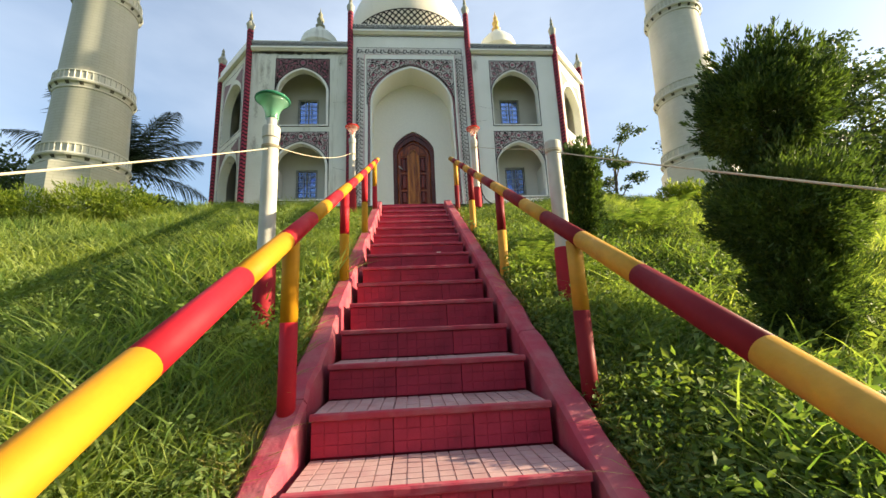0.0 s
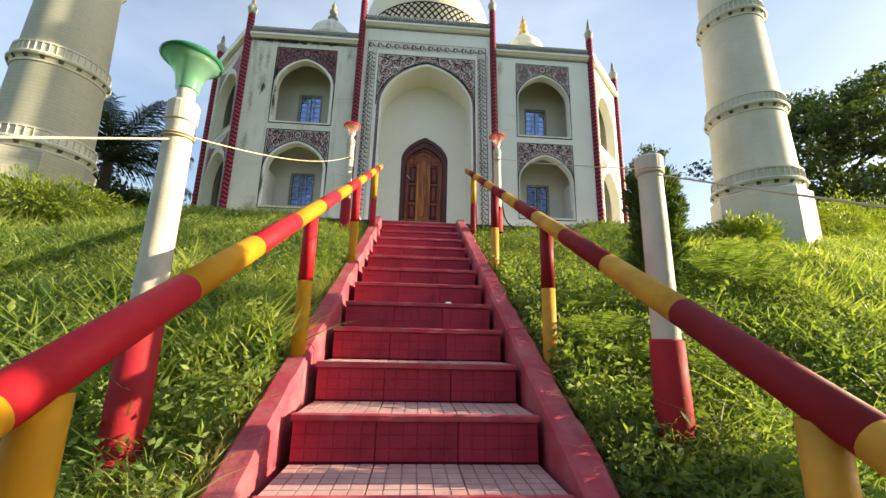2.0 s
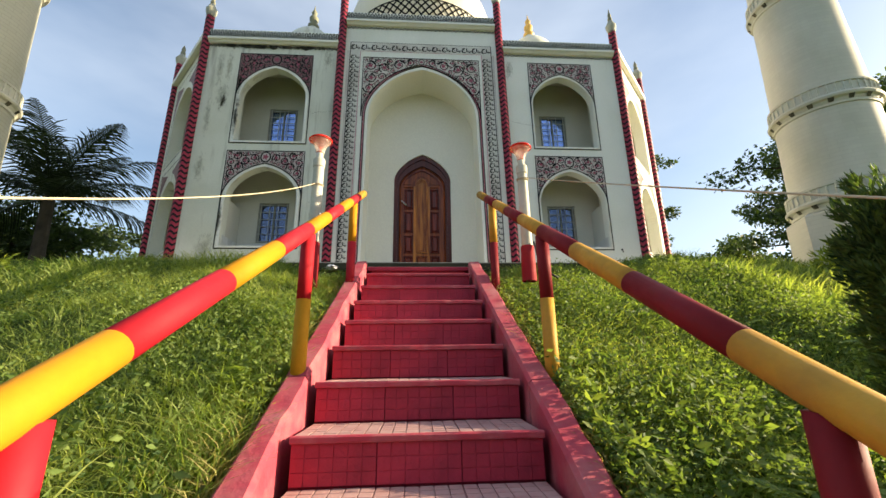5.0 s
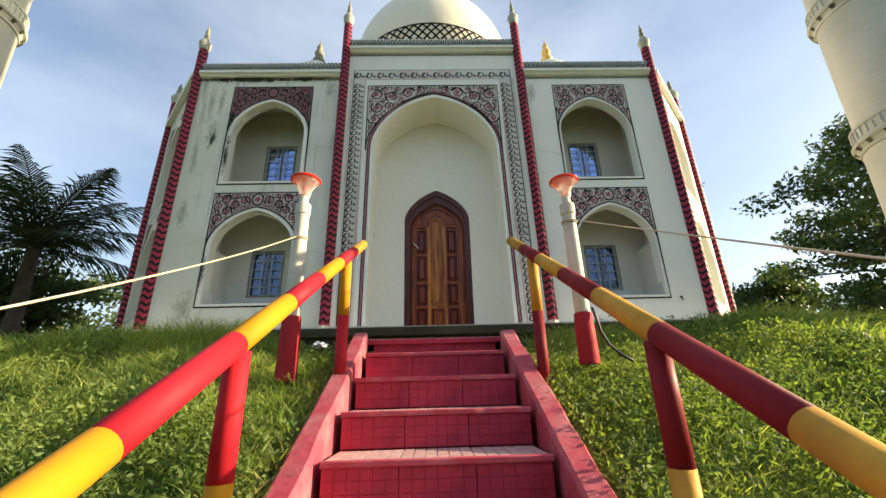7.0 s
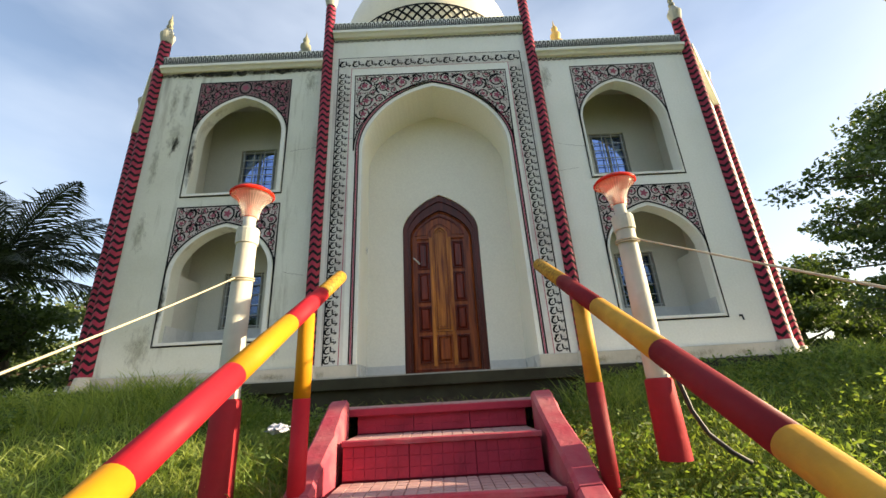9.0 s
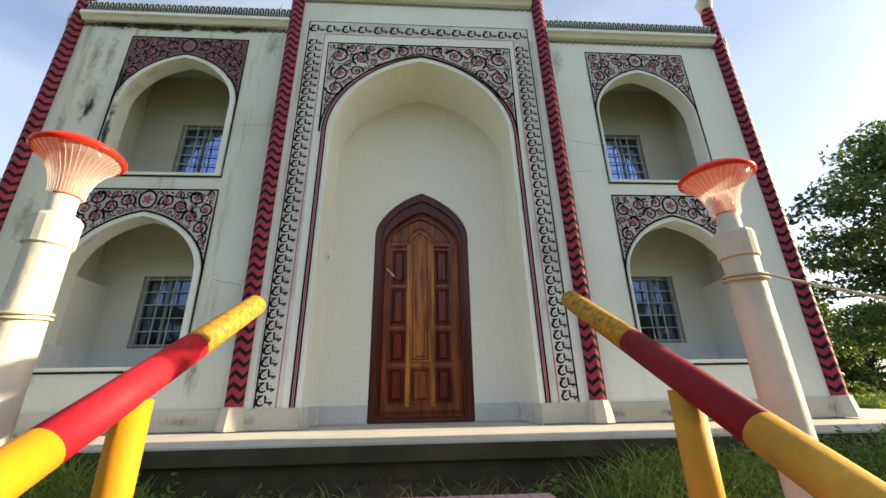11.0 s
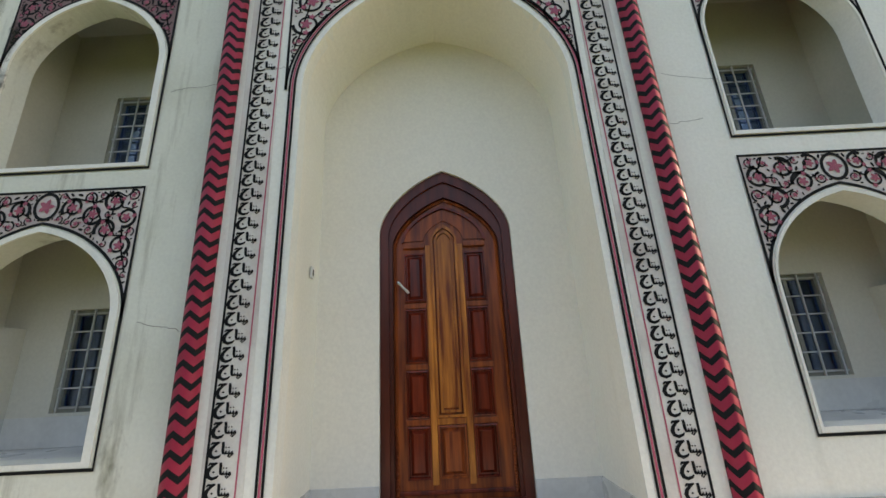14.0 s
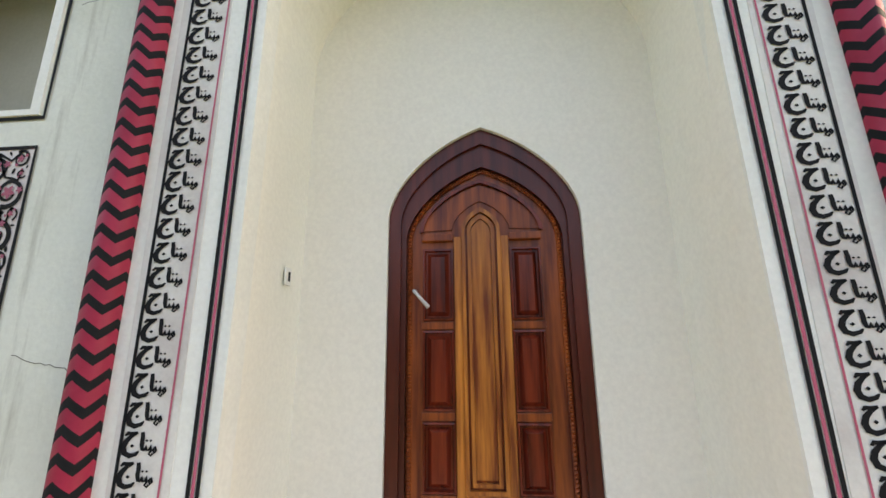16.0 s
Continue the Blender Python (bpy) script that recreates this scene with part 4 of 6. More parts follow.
for i in range(8):
    bm.faces.new((lo[i], lo[(i + 1) % 8], hi[(i + 1) % 8], hi[i]))
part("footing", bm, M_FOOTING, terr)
soil = bmesh.new()
bmesh.ops.create_grid(soil, x_segments=48, y_segments=30, size=0.5)
for v in soil.verts:
    v.co.x, v.co.y = 0.15 + v.co.x * 1.75, 7.22 + v.co.y * 0.30
    v.co.z = 3.60 + 0.05 * noise.noise((v.co.x * 5, v.co.y * 5, 0)) + 0.03 * noise.noise((v.co.x * 17, v.co.y * 17, 3)) + 0.3 * (v.co.y - 7.22)
part("soil", soil, M_SOIL, terr)


# pilasters with painted chevrons
def chevron_column(r, z0, z1, pitch=0.088, seg=32, drop=0.042):
    bm = bmesh.new()
    n = int((z1 - z0) / (pitch / 2))
    rows = []
    for k in range(n + 1):
        row = []
        for i in range(seg):
            a = 2 * math.pi * i / seg
            g = min(a, 2 * math.pi - a)
            f = 1 - abs((g / (math.pi / 4)) % 2 - 1)              # zigzag of four peaks round the shaft
            row.append(bm.verts.new((r * math.sin(a), -r * math.cos(a), min(max(z0 + (k + 0.16 * (k % 2)) * pitch / 2 - drop * (f - 0.5) + 0.0, z0), z1))))
        rows.append(row)
    for k in range(n):
        for i in range(seg):
            j = (i + 1) % seg
            try:
                bm.faces.new((rows[k][i], rows[k][j], rows[k + 1][j], rows[k + 1][i])).material_index = k % 2
            except ValueError:
                pass
    return bm


def pilaster(x, y, z1, r, fin, lean=0.0):
    col = part("pilaster", chevron_column(r, FLOOR_Z + 0.155, z1), (M_RED, M_BLACK), tomb, "round pilaster with red and black chevrons", pose(x, y, 8.9, 0, lean, 0) @ Matrix.Translation((0, 0, -8.9)), True)
    part("pilaster_base", lathe([(r * 1.62, FLOOR_Z), (r * 1.60, FLOOR_Z + 0.02), (r * 1.25, FLOOR_Z + 0.165), (r * 0.9, FLOOR_Z + 0.17)], 8), M_TERRACE, col)
    part("capital", lathe([(r * 0.95, z1 - 0.01), (r * 1.05, z1 + 0.02), (r * 1.28, z1 + 0.09), (r * 1.36, z1 + 0.12), (r * 1.36, z1 + 0.14), (r * 1.1, z1 + 0.165), (r * 0.8, z1 + 0.22), (r * 0.45, z1 + 0.26)], 16), M_CAPITAL, col)
    part("finial", lathe([(r * 0.5, z1 + 0.265), (r * 0.62, z1 + 0.30), (r * 0.35, z1 + 0.34), (r * 0.5, z1 + 0.38), (r * 0.2, z1 + 0.46), (0, z1 + fin)], 12), M_BRONZE, col, smooth=True)
    return col


pilaster(CX - 1.385, FY - 0.02, 9.03, 0.067, 0.70, 0.35)
pilaster(CX + 1.385, FY - 0.02, 9.03, 0.067, 0.70, -0.75)
pilaster(WX0, FY + 0.0, 8.50, 0.069, 0.56)
pilaster(WX1, FY + 0.0, 8.50, 0.069, 0.56)
RX0, RX1, RY = -4.68, 4.90, 9.55
pilaster(RX0, RY, 8.48, 0.080, 0.50)
pilaster(RX1, RY, 8.48, 0.080, 0.50)

# corner faces, sides and back, roof


def corner_face(x0, y0, x1, y1, mat):
    """A wall from (x0, y0) to (x1, y1), seen from outside with x0 on its left, with two tall niches."""
    ln = math.hypot(x1 - x0, y1 - y0)
    m = pose(x0, y0, 0, 0, 0, math.degrees(math.atan2(y1 - y0, x1 - x0)))
    c = ln / 2
    hs = [opening(c, 0.55, 6.085, 6.90, 7.475), opening(c, 0.55, 4.335, 5.10, 5.635)]
    w = part("corner_wall", slab_with_holes(rect(0, ln, FLOOR_Z - 0.1, WING_TOP + 0.14), hs, 0, 0.19), mat, tomb, "", m)
    part("corner_back", boxed(0.2, ln - 0.2, 0.55, 0.6, FLOOR_Z, WING_TOP), M_NICHE, w)
    for zz in (6.05, 4.30):
        part("corner_ledge", boxed(0.2, ln - 0.2, 0.19, 0.56, zz - 0.1, zz), M_NICHE, w)
    for cz, pt in ((6.045, 7.75), (4.295, 5.905)):
        bm = bmesh.new()
        ribbon(bm, [(c - 0.60, cz), (c + 0.60, cz), (c + 0.60, pt), (c - 0.60, pt)], 0.022, -0.004, True)
        part("painted_line", bm, M_BLACK, w)
    for zz in (7.10, 5.30):
        for s in (-1, 1):
            bm = bmesh.new()
            pts = [(c + s * 0.56, zz + 0.6), (c + s * 0.56, zz - 0.1), (c + s * 0.47, zz + 0.2), (c + s * 0.30, zz + 0.36), (c + s * 0.12, zz + 0.47)]
            bm.faces.new([bm.verts.new((x, -0.004, z)) for x, z in pts])
            part("painted_spandrel", bm, M_PANEL_DARK, w)
    part("cornice", boxed(0.0, ln, -0.09, 0.0, WING_TOP + 0.05, WING_TOP + 0.145, 0.02), M_TRIM, w)
    part("parapet", boxed(0.0, ln, -0.05, 0.10, WING_TOP + 0.145, WING_TOP + 0.31), M_TRIM, w)
    return w


corner_face(RX0, RY, WX0, FY, M_WALL_OLD)
corner_face(WX1, FY, RX1, RY, M_WALL)
for (xa, ya), (xb, yb) in zip([(RX1, RY), (RX1, 11.2), (WX1, 12.4), (WX0, 12.4), (RX0, 11.2)], [(RX1, 11.2), (WX1, 12.4), (WX0, 12.4), (RX0, 11.2), (RX0, RY)]):
    ln = math.hypot(xb - xa, yb - ya)
    part("outer_wall", boxed(0, ln, 0, 0.2, FLOOR_Z - 0.1, WING_TOP + 0.31), M_WALL, tomb, "", pose(xa, ya, 0, 0, 0, math.degrees(math.atan2(yb - ya, xb - xa))))
bm = bmesh.new()
bm.faces.new([bm.verts.new((x, y, WING_TOP + 0.02)) for x, y in ((WX0, FY + 0.1), (WX1, FY + 0.1), (RX1, RY), (RX1, 11.2), (WX1, 12.4), (WX0, 12.4), (RX0, 11.2), (RX0, RY))])
part("roof", bm, M_TERRACE, tomb)
part("middle_block", boxed(CX - HALF_C + 0.002, CX + HALF_C - 0.002, FY + 0.72, FY + 1.7, FLOOR_Z, MID_TOP + 0.3), M_WALL, tomb)
part("middle_roof", boxed(CX - HALF_C + 0.003, CX + HALF_C - 0.003, FY + 0.1, FY + 0.72, MID_TOP - 0.08, MID_TOP), M_WALL, tomb)


# cornices and parapets with painted leaves
def crest(x0, x1, z, y, dark):
    """A moulded cornice, a painted scallop row under it and an upright leaf row above it."""
    ln = x1 - x0
    prof = [(0.0, 0.05), (-0.035, 0.055), (-0.06, 0.085), (-0.085, 0.10), (-0.085, 0.140), (-0.05, 0.150), (0.0, 0.150)]
    bm = bmesh.new()
    a = [bm.verts.new((x0, y + py, z + pz)) for py, pz in prof]
    b = [bm.verts.new((x1, y + py, z + pz)) for py, pz in prof]
    for i in range(len(prof) - 1):
        bm.faces.new((a[i], b[i], b[i + 1], a[i + 1]))
    bm.faces.new(a[::-1])
    bm.faces.new(b)
    bmesh.ops.recalc_face_normals(bm, faces=bm.faces)
    part("cornice", bm, M_TRIM, tomb)
    par = part("parapet", boxed(x0, x1, y - 0.045, y + 0.06, z + 0.151, z + 0.315, 0.004), M_TRIM, tomb)
    bm = bmesh.new()
    n = max(3, int(ln / 0.058))
    st = ln / n
    yy = y - 0.0475
    for i in range(n):
        c = x0 + (i + 0.5) * st
        hw = st * 0.30
        pts = [(c - hw, z + 0.170), (c - hw, z + 0.255), (c - hw * 0.6, z + 0.287), (c, z + 0.300), (c + hw * 0.6, z + 0.287), (c + hw, z + 0.255), (c + hw, z + 0.170)]
        ribbon(bm, pts, st * 0.27, yy)
        ribbon(bm, [(c, z + 0.178), (c, z + 0.245)], st * 0.15, yy)
    ribbon(bm, [(x0, z + 0.160), (x1, z + 0.160)], 0.009, yy)
    part("painted_leaves", bm, M_BLACK, par)
    bm = bmesh.new()
    n = max(3, int(ln / 0.072))
    st = ln / n
    for i in range(n):
        c = x0 + (i + 0.5) * st
        ribbon(bm, [(c - st * 0.44, z + 0.042), (c - st * 0.34, z + 0.012), (c, z - 0.004), (c + st * 0.34, z + 0.012), (c + st * 0.44, z + 0.042)], 0.012, y - 0.006)
        ribbon(bm, [(c - st * 0.14, z + 0.026), (c + st * 0.14, z + 0.026)], 0.018, y - 0.006)
    part("painted_scallops", bm, M_BLACK, tomb)
    if dark:
        bm = bmesh.new()
        rng = random.Random(5)
        x = x0 + 0.3
        while x < x1 - 0.5:
            w = rng.uniform(0.05, 0.22)
            pts = [(x, z + 0.045), (x + w, z + 0.045), (x + w * 0.9, z + rng.uniform(-0.02, 0.01)), (x + w * 0.5, z + rng.uniform(-0.05, 0.0)), (x + w * 0.1, z + rng.uniform(-0.02, 0.01))]
            bm.faces.new([bm.verts.new((px, y - 0.009, pz)) for px, pz in pts])
            x += w + rng.uniform(-0.02, 0.08)
        part("mould_patch", bm, M_MOULD, tomb)


crest(WX0 + 0.06, CX - HALF_C - 0.06, WING_TOP, FY, True)
crest(CX + HALF_C + 0.06, WX1 - 0.06, WING_TOP, FY, False)
crest(CX - HALF_C + 0.06, CX + HALF_C - 0.06, MID_TOP, FY - 0.004, False)

# domes
DOME_Y, DOME_Z, DOME_R = 10.35, 9.80, 1.68
prof = [(DOME_R * math.cos(a), DOME_Z + DOME_R * math.sin(a)) for a in [math.radians(-56 + 146 * i / 30) for i in range(31)]]
prof[-1] = (0, prof[-1][1] + 0.05)
part("dome", lathe(prof, 72, CX, DOME_Y), M_DOME, tomb, "cream onion dome with a painted lattice band", smooth=True)


def on_dome(a, z, lift=0.004):
    r = math.sqrt(DOME_R ** 2 - (z - DOME_Z) ** 2) + lift
    return (CX + r * math.sin(a), DOME_Y - r * math.cos(a), z)


bm = bmesh.new()
NL = 64
for i in range(NL):
    for k in range(6):
        z0 = 8.62 + k * 0.15
        for s in (-1, 1):
            pa = [(2 * math.pi * (i + s * q / 4) / NL, z0 + 0.15 * q / 4) for q in range(5)]
            for (aa, za), (ab, zb) in zip(pa, pa[1:]):
                d = 0.023
                bm.faces.new([bm.verts.new(on_dome(q, z)) for q, z in ((aa, za - d), (ab, zb - d), (ab, zb + d), (aa, za + d))])
    for z, d in ((9.53, 0.014), (8.80, 0.012)):
        aa, ab = 2 * math.pi * i / NL, 2 * math.pi * (i + 1) / NL
        bm.faces.new([bm.verts.new(on_dome(q, zz)) for q, zz in ((aa, z - d), (ab, z - d), (ab, z + d), (aa, z + d))])
part("painted_lattice", bm, M_BLACK, tomb)
part("finial", lathe([(0.16, 11.46), (0.22, 11.52), (0.09, 11.62), (0.15, 11.80), (0.16, 11.92), (0.07, 12.08), (0.11, 12.25), (0.03, 12.5), (0, 13.1)], 18, CX, DOME_Y), M_GOLD, tomb, smooth=True)
for sx, gold in ((-2.42, M_BRONZE), (2.52, M_GOLD)):
    x, y = 0.13 + (CX + sx - 0.13) * 1.089, 10.6
    k = 1.089
    sd = part("small_dome", lathe([(0.46 * k, 7.9), (0.46 * k, 9.72), (0.54 * k, 9.74), (0.54 * k, 9.80), (0.50 * k, 9.82), (0.51 * k, 9.93), (0.46 * k, 10.09), (0.33 * k, 10.26), (0.17 * k, 10.38), (0.09 * k, 10.46), (0.08 * k, 10.56)], 32, x, y), M_WALL_OLD, tomb, smooth=True)
    part("finial", lathe([(r * k, 1.5 + (z - 1.5) * k) for r, z in ((0.09, 9.80), (0.13, 9.85), (0.05, 9.91), (0.10, 10.01), (0.10, 10.07), (0.045, 10.15), (0.065, 10.22), (0.018, 10.32), (0, 10.47))], 14, x, y), gold, sd, smooth=True)


# ---- minarets ----
BALUSTER = bpy.data.meshes.new("baluster")
bal = lathe([(0.013, 0.0), (0.013, 0.02), (0.009, 0.045), (0.014, 0.085), (0.009, 0.12), (0.013, 0.145)], 6)
bal.to_mesh(BALUSTER)
bal.free()
BALUSTER.materials.append(M_RING)


def minaret(x, y, label, brick):
    ob = thing("minaret", label, "tower", pose(x, y, 0), group="minarets")
    part("base", lathe([(0.70, 3.2), (0.70, 4.42), (0.64, 4.46)], 8), brick, ob)

    def rad(z):
        return 0.605 - (z - 4.5) * 0.036
    part("shaft", lathe([(rad(z), z) for z in np.linspace(4.40, 14.2, 30)], 48), brick, ob, smooth=True)
    for z in (4.55, 5.93, 7.86, 9.9, 12.0):
        r = rad(z)
        ring = part("gallery", lathe([(r, z - 0.10), (r + 0.02, z - 0.09), (r + 0.02, z - 0.06), (r + 0.035, z - 0.02), (r + 0.065, z + 0.0), (r + 0.075, z + 0.03), (r + 0.06, z + 0.055), (r + 0.055, z + 0.06), (r + 0.03, z + 0.07), (r + 0.03, z + 0.20), (r + 0.045, z + 0.205), (r + 0.045, z + 0.235), (r, z + 0.245)], 48), M_RING, ob, smooth=False)
        for i in range(44):
            a = 2 * math.pi * i / 44
            o = new("baluster", BALUSTER)
            o.parent = ring
            o.matrix_basis = Matrix.Translation(((r + 0.036) * math.cos(a), (r + 0.036) * math.sin(a), z + 0.065))
        bm = bmesh.new()
        for i in range(18):
            a = 2 * math.pi * (i + 0.5) / 18
            w = 0.045
            vs = [bm.verts.new(((r + dr) * math.cos(a + da), (r + dr) * math.sin(a + da), z + dz)) for da, dr, dz in ((-w, 0.026, -0.055), (w, 0.026, -0.055), (w * 1.2, 0.062, -0.008), (-w * 1.2, 0.062, -0.008))]
            bm.faces.new(vs)
        tagged(part("stain", bm, M_MOULD, ring), kind="stuff")
    part("cupola", lathe([(0.30, 14.2), (0.42, 14.25), (0.40, 14.5), (0.28, 14.75), (0.08, 14.95), (0.03, 15.3), (0, 15.4)], 24), M_TRIM, ob, smooth=True)


minaret(-5.70, 7.10, "tapering dingy whitewashed brick minaret, coloured darker for shade, with ringed galleries", M_MINARET_DIM)
minaret(5.93, 7.10, "tapering pale whitewashed brick minaret with ringed galleries", M_MINARET)


# ---- painted work on the facade ----
def flower_mesh():
    bm = bmesh.new()
    c = bm.verts.new((0, 0, 0))
    ring = []
    for i in range(20):
        a = 2 * math.pi * i / 20
        r = 0.74 + 0.26 * math.cos(5 * a)
        ring.append(bm.verts.new((r * math.cos(a), 0, r * math.sin(a))))
    for i in range(20):
        bm.faces.new((c, ring[i], ring[(i + 1) % 20]))
    return bm


FLOWER = bpy.data.meshes.new("flower")
fb_ = flower_mesh()
fb_.to_mesh(FLOWER)
fb_.free()
FLOWER.materials.append(M_PETAL)


def spandrel(cx, half, aw, zs, za, ztop, y, dark, seed, biggest):
    """A painted spandrel over an arch: ground, black frame, scrolling vines, red flowers, a medallion over the apex."""
    curve = arch(0, aw, zs, za, 16)
    zlow = zs - 0.02
    bm = bmesh.new()
    pts = [(cx + x, z) for x, z in curve if abs(x) <= half]
    for (xa, za_), (xb, zb) in zip(pts, pts[1:]):
        vs = [bm.verts.new(p) for p in ((xa, y - 0.003, za_), (xb, y - 0.003, zb), (xb, y - 0.003, ztop), (xa, y - 0.003, ztop))]
        bm.faces.new(vs)
    pan = part("painted_panel", bm, (M_PANEL, M_PANEL_MID, M_PANEL_DARK)[dark], tomb, "white panel painted with black vines and red flowers")
    bm = bmesh.new()
    yv = y - 0.0055
    ribbon(bm, [(cx - half, zlow), (cx - half, ztop), (cx + half, ztop), (cx + half, zlow)], 0.020, yv)
    ribbon(bm, pts, 0.016 if biggest > 0.1 else 0.019, yv)
    rng = random.Random(seed)
    circles = []
    cand = []
    for _ in range(9000):
        x = rng.uniform(0.0, half - 0.02)
        z = rng.uniform(zs, ztop - 0.02)
        cz = arch_z(x, 0, aw, zs, za)
        clear = min(half - 0.012 - x, ztop - 0.012 - z, (z - cz - 0.012) * 0.86)
        if clear > 0.010:
            cand.append((x, z, clear))
    mz = (za + ztop) / 2 + 0.004
    mr = (ztop - za) * 0.40
    circles.append((0.0, mz, mr))
    while len(circles) < 150:
        best = None
        for x, z, c in cand:
            r = min(c, biggest, x - 0.004 if x > 0.004 else 0)
            for ox, oz, orr in circles:
                d = math.hypot(x - ox, z - oz) - orr
                if d < r:
                    r = d
                    if r < 0.009:
                        break
            if r > 0.009 and (best is None or r > best[2]):
                best = (x, z, r)
        if best is None:
            break
        circles.append(best)
    oval = [(cx + mr * 0.86 * math.cos(a), mz + mr * math.sin(a)) for a in [2 * math.pi * i / 24 for i in range(24)]]
    ribbon(bm, oval, mr * 0.24, yv, True)
    fl = []
    fl.append((cx, mz, mr * 0.62))
    for k, (x, z, r) in enumerate(circles[1:]):
        sgn = 1 if k % 2 else -1
        ph = rng.uniform(0, 6.28)
        for s in (-1, 1):
            if r > 0.022:
                sp, wd = [], []
                turns = 1.25 if r > 0.04 else 0.85
                for i in range(22):
                    t = i / 21
                    rr = r * (0.97 - 0.58 * t)
                    a = ph + sgn * turns * 2 * math.pi * t
                    sp.append((cx + s * (x + rr * math.cos(a)), z + rr * math.sin(a)))
                    wd.append(max(0.008, min(0.026, r * 0.33) * (1 - 0.55 * t)))
                ribbon(bm, sp, wd, yv)
                fl.append((cx + s * x, z, r * 0.47))
                for q in range(2):
                    a = ph + 2.1 + q * 2.6
                    lx, lz = x + r * 0.74 * math.cos(a), z + r * 0.74 * math.sin(a)
                    fl.append((cx + s * lx, lz, r * 0.25))
            else:
                lf = []
                for i in range(8):
                    a = 2 * math.pi * i / 8
                    u, w = r * 0.95 * math.cos(a), r * 0.45 * math.sin(a)
                    lf.append((cx + s * (x + u * math.cos(ph) - w * math.sin(ph)), z + u * math.sin(ph) + w * math.cos(ph)))
                f = bm.faces.new([bm.verts.new((px, yv, pz)) for px, pz in lf])
    # stems from each scroll to its nearest larger one
    for k, (x, z, r) in enumerate(circles[1:], 1):
        if r < 0.02 or k < 2:
            continue
        near = min(circles[1:k], key=lambda c: math.hypot(c[0] - x, c[1] - z) - c[2])
        for s in (-1, 1):
            ribbon(bm, [(cx + s * x, z + r * 0.9), (cx + s * ((x + near[0]) / 2 + 0.01), (z + near[1]) / 2 + 0.012), (cx + s * near[0], near[1] + near[2] * 0.9)], 0.012, yv)
    bmesh.ops.recalc_face_normals(bm, faces=bm.faces)
    part("painted_vine", bm, M_BLACK, pan)
    for i, (x, z, r) in enumerate(fl):
        o = new("painted_flower", FLOWER)
        o.parent = pan
        o.matrix_basis = Matrix.Translation((x, y - 0.0075, z)) @ Matrix.Rotation(i * 1.3, 4, "Y") @ Matrix.Diagonal((r, r, r, 1))


for idx, (cx, w, sill, zs, za, fbz, ptop) in enumerate(NICHES):
    half = 0.603 if cx < 0 else 0.572
    spandrel(cx, half, half, zs, za + 0.055, ptop, FY, 2 if idx == 0 else 1, 11 + idx, 0.072)
    bm = bmesh.new()
    ribbon(bm, [(cx - half, zs), (cx - half, fbz), (cx + half, fbz), (cx + half, zs)], 0.020, FY - 0.0055)
    part("painted_line", bm, M_BLACK, tomb)
    bm = slab_with_holes([(cx - half + 0.02, fbz + 0.012), (cx + half - 0.02, fbz + 0.012), *[(x, z) for x, z in arch(cx, half - 0.02, zs, za + 0.035)[::-1]]], [opening(cx, w + 0.002, sill, zs, za)], FY - 0.012, FY + 0.004)
    part("arch_trim", bm, M_TRIM, tomb)
spandrel(CX, 1.008, 1.008, AZS, AZA + 0.075, 7.755, FY - 0.004, 0, 31, 0.105)

ym = FY - 0.0095
for off, wd, mat in ((0.048, 0.014, M_BLACK), (0.065, 0.012, M_PINK), (0.082, 0.015, M_BLACK)):
    bm = bmesh.new()
    path = [(ACX - AW - off - FLARE_L, FLOOR_Z + 0.155), *arch(ACX, AW + off, AZS, AZA + off * 1.25, 20), (ACX + AW + off + FLARE_R, FLOOR_Z + 0.155)]
    ribbon(bm, path, wd, ym)
    part("painted_arch_line", bm, mat, tomb)


# lettered border: one calligraphic word again and again
def word_mesh():
    bm = bmesh.new()
    st = [
        ([(-0.47, 0.20), (-0.40, 0.29), (-0.27, 0.27), (-0.10, 0.33)], [0.05, 0.10, 0.11, 0.05]),
        ([(-0.10, 0.32), (-0.28, 0.20), (-0.42, 0.03), (-0.48, -0.17), (-0.42, -0.36), (-0.26, -0.44), (-0.08, -0.38), (0.00, -0.28)], [0.06, 0.10, 0.13, 0.14, 0.14, 0.13, 0.10, 0.04]),
        ([(0.04, 0.34), (0.06, 0.16), (0.06, -0.06), (0.09, -0.22), (0.18, -0.24)], [0.09, 0.10, 0.10, 0.09, 0.07]),
        ([(0.16, -0.24), (0.20, -0.10), (0.23, -0.25), (0.30, -0.23), (0.33, -0.08), (0.35, -0.24), (0.42, -0.22), (0.47, -0.13), (0.50, -0.25)], 0.065),
        ([(0.47, -0.13), (0.41, -0.22), (0.46, -0.33), (0.51, -0.24)], 0.055),
        ([(0.36, -0.25), (0.30, -0.36), (0.37, -0.42), (0.42, -0.33)], 0.05),
    ]
    for pts, w in st:
        ribbon(bm, [(x, z) for x, z in pts], [q * 1.28 for q in (w if isinstance(w, list) else [w] * len(pts))], 0)
    for x, z, r in ((-0.22, -0.12, 0.065), (0.19, 0.07, 0.045), (0.31, 0.07, 0.045)):
        f = bm.faces.new([bm.verts.new((x + r * math.cos(a), 0, z + r * math.sin(a))) for a in (0, math.pi / 2, math.pi, 3 * math.pi / 2)])
    bmesh.ops.recalc_face_normals(bm, faces=bm.faces)
    for f in bm.faces:
        if f.normal.y > 0:
            f.normal_flip()
    return bm


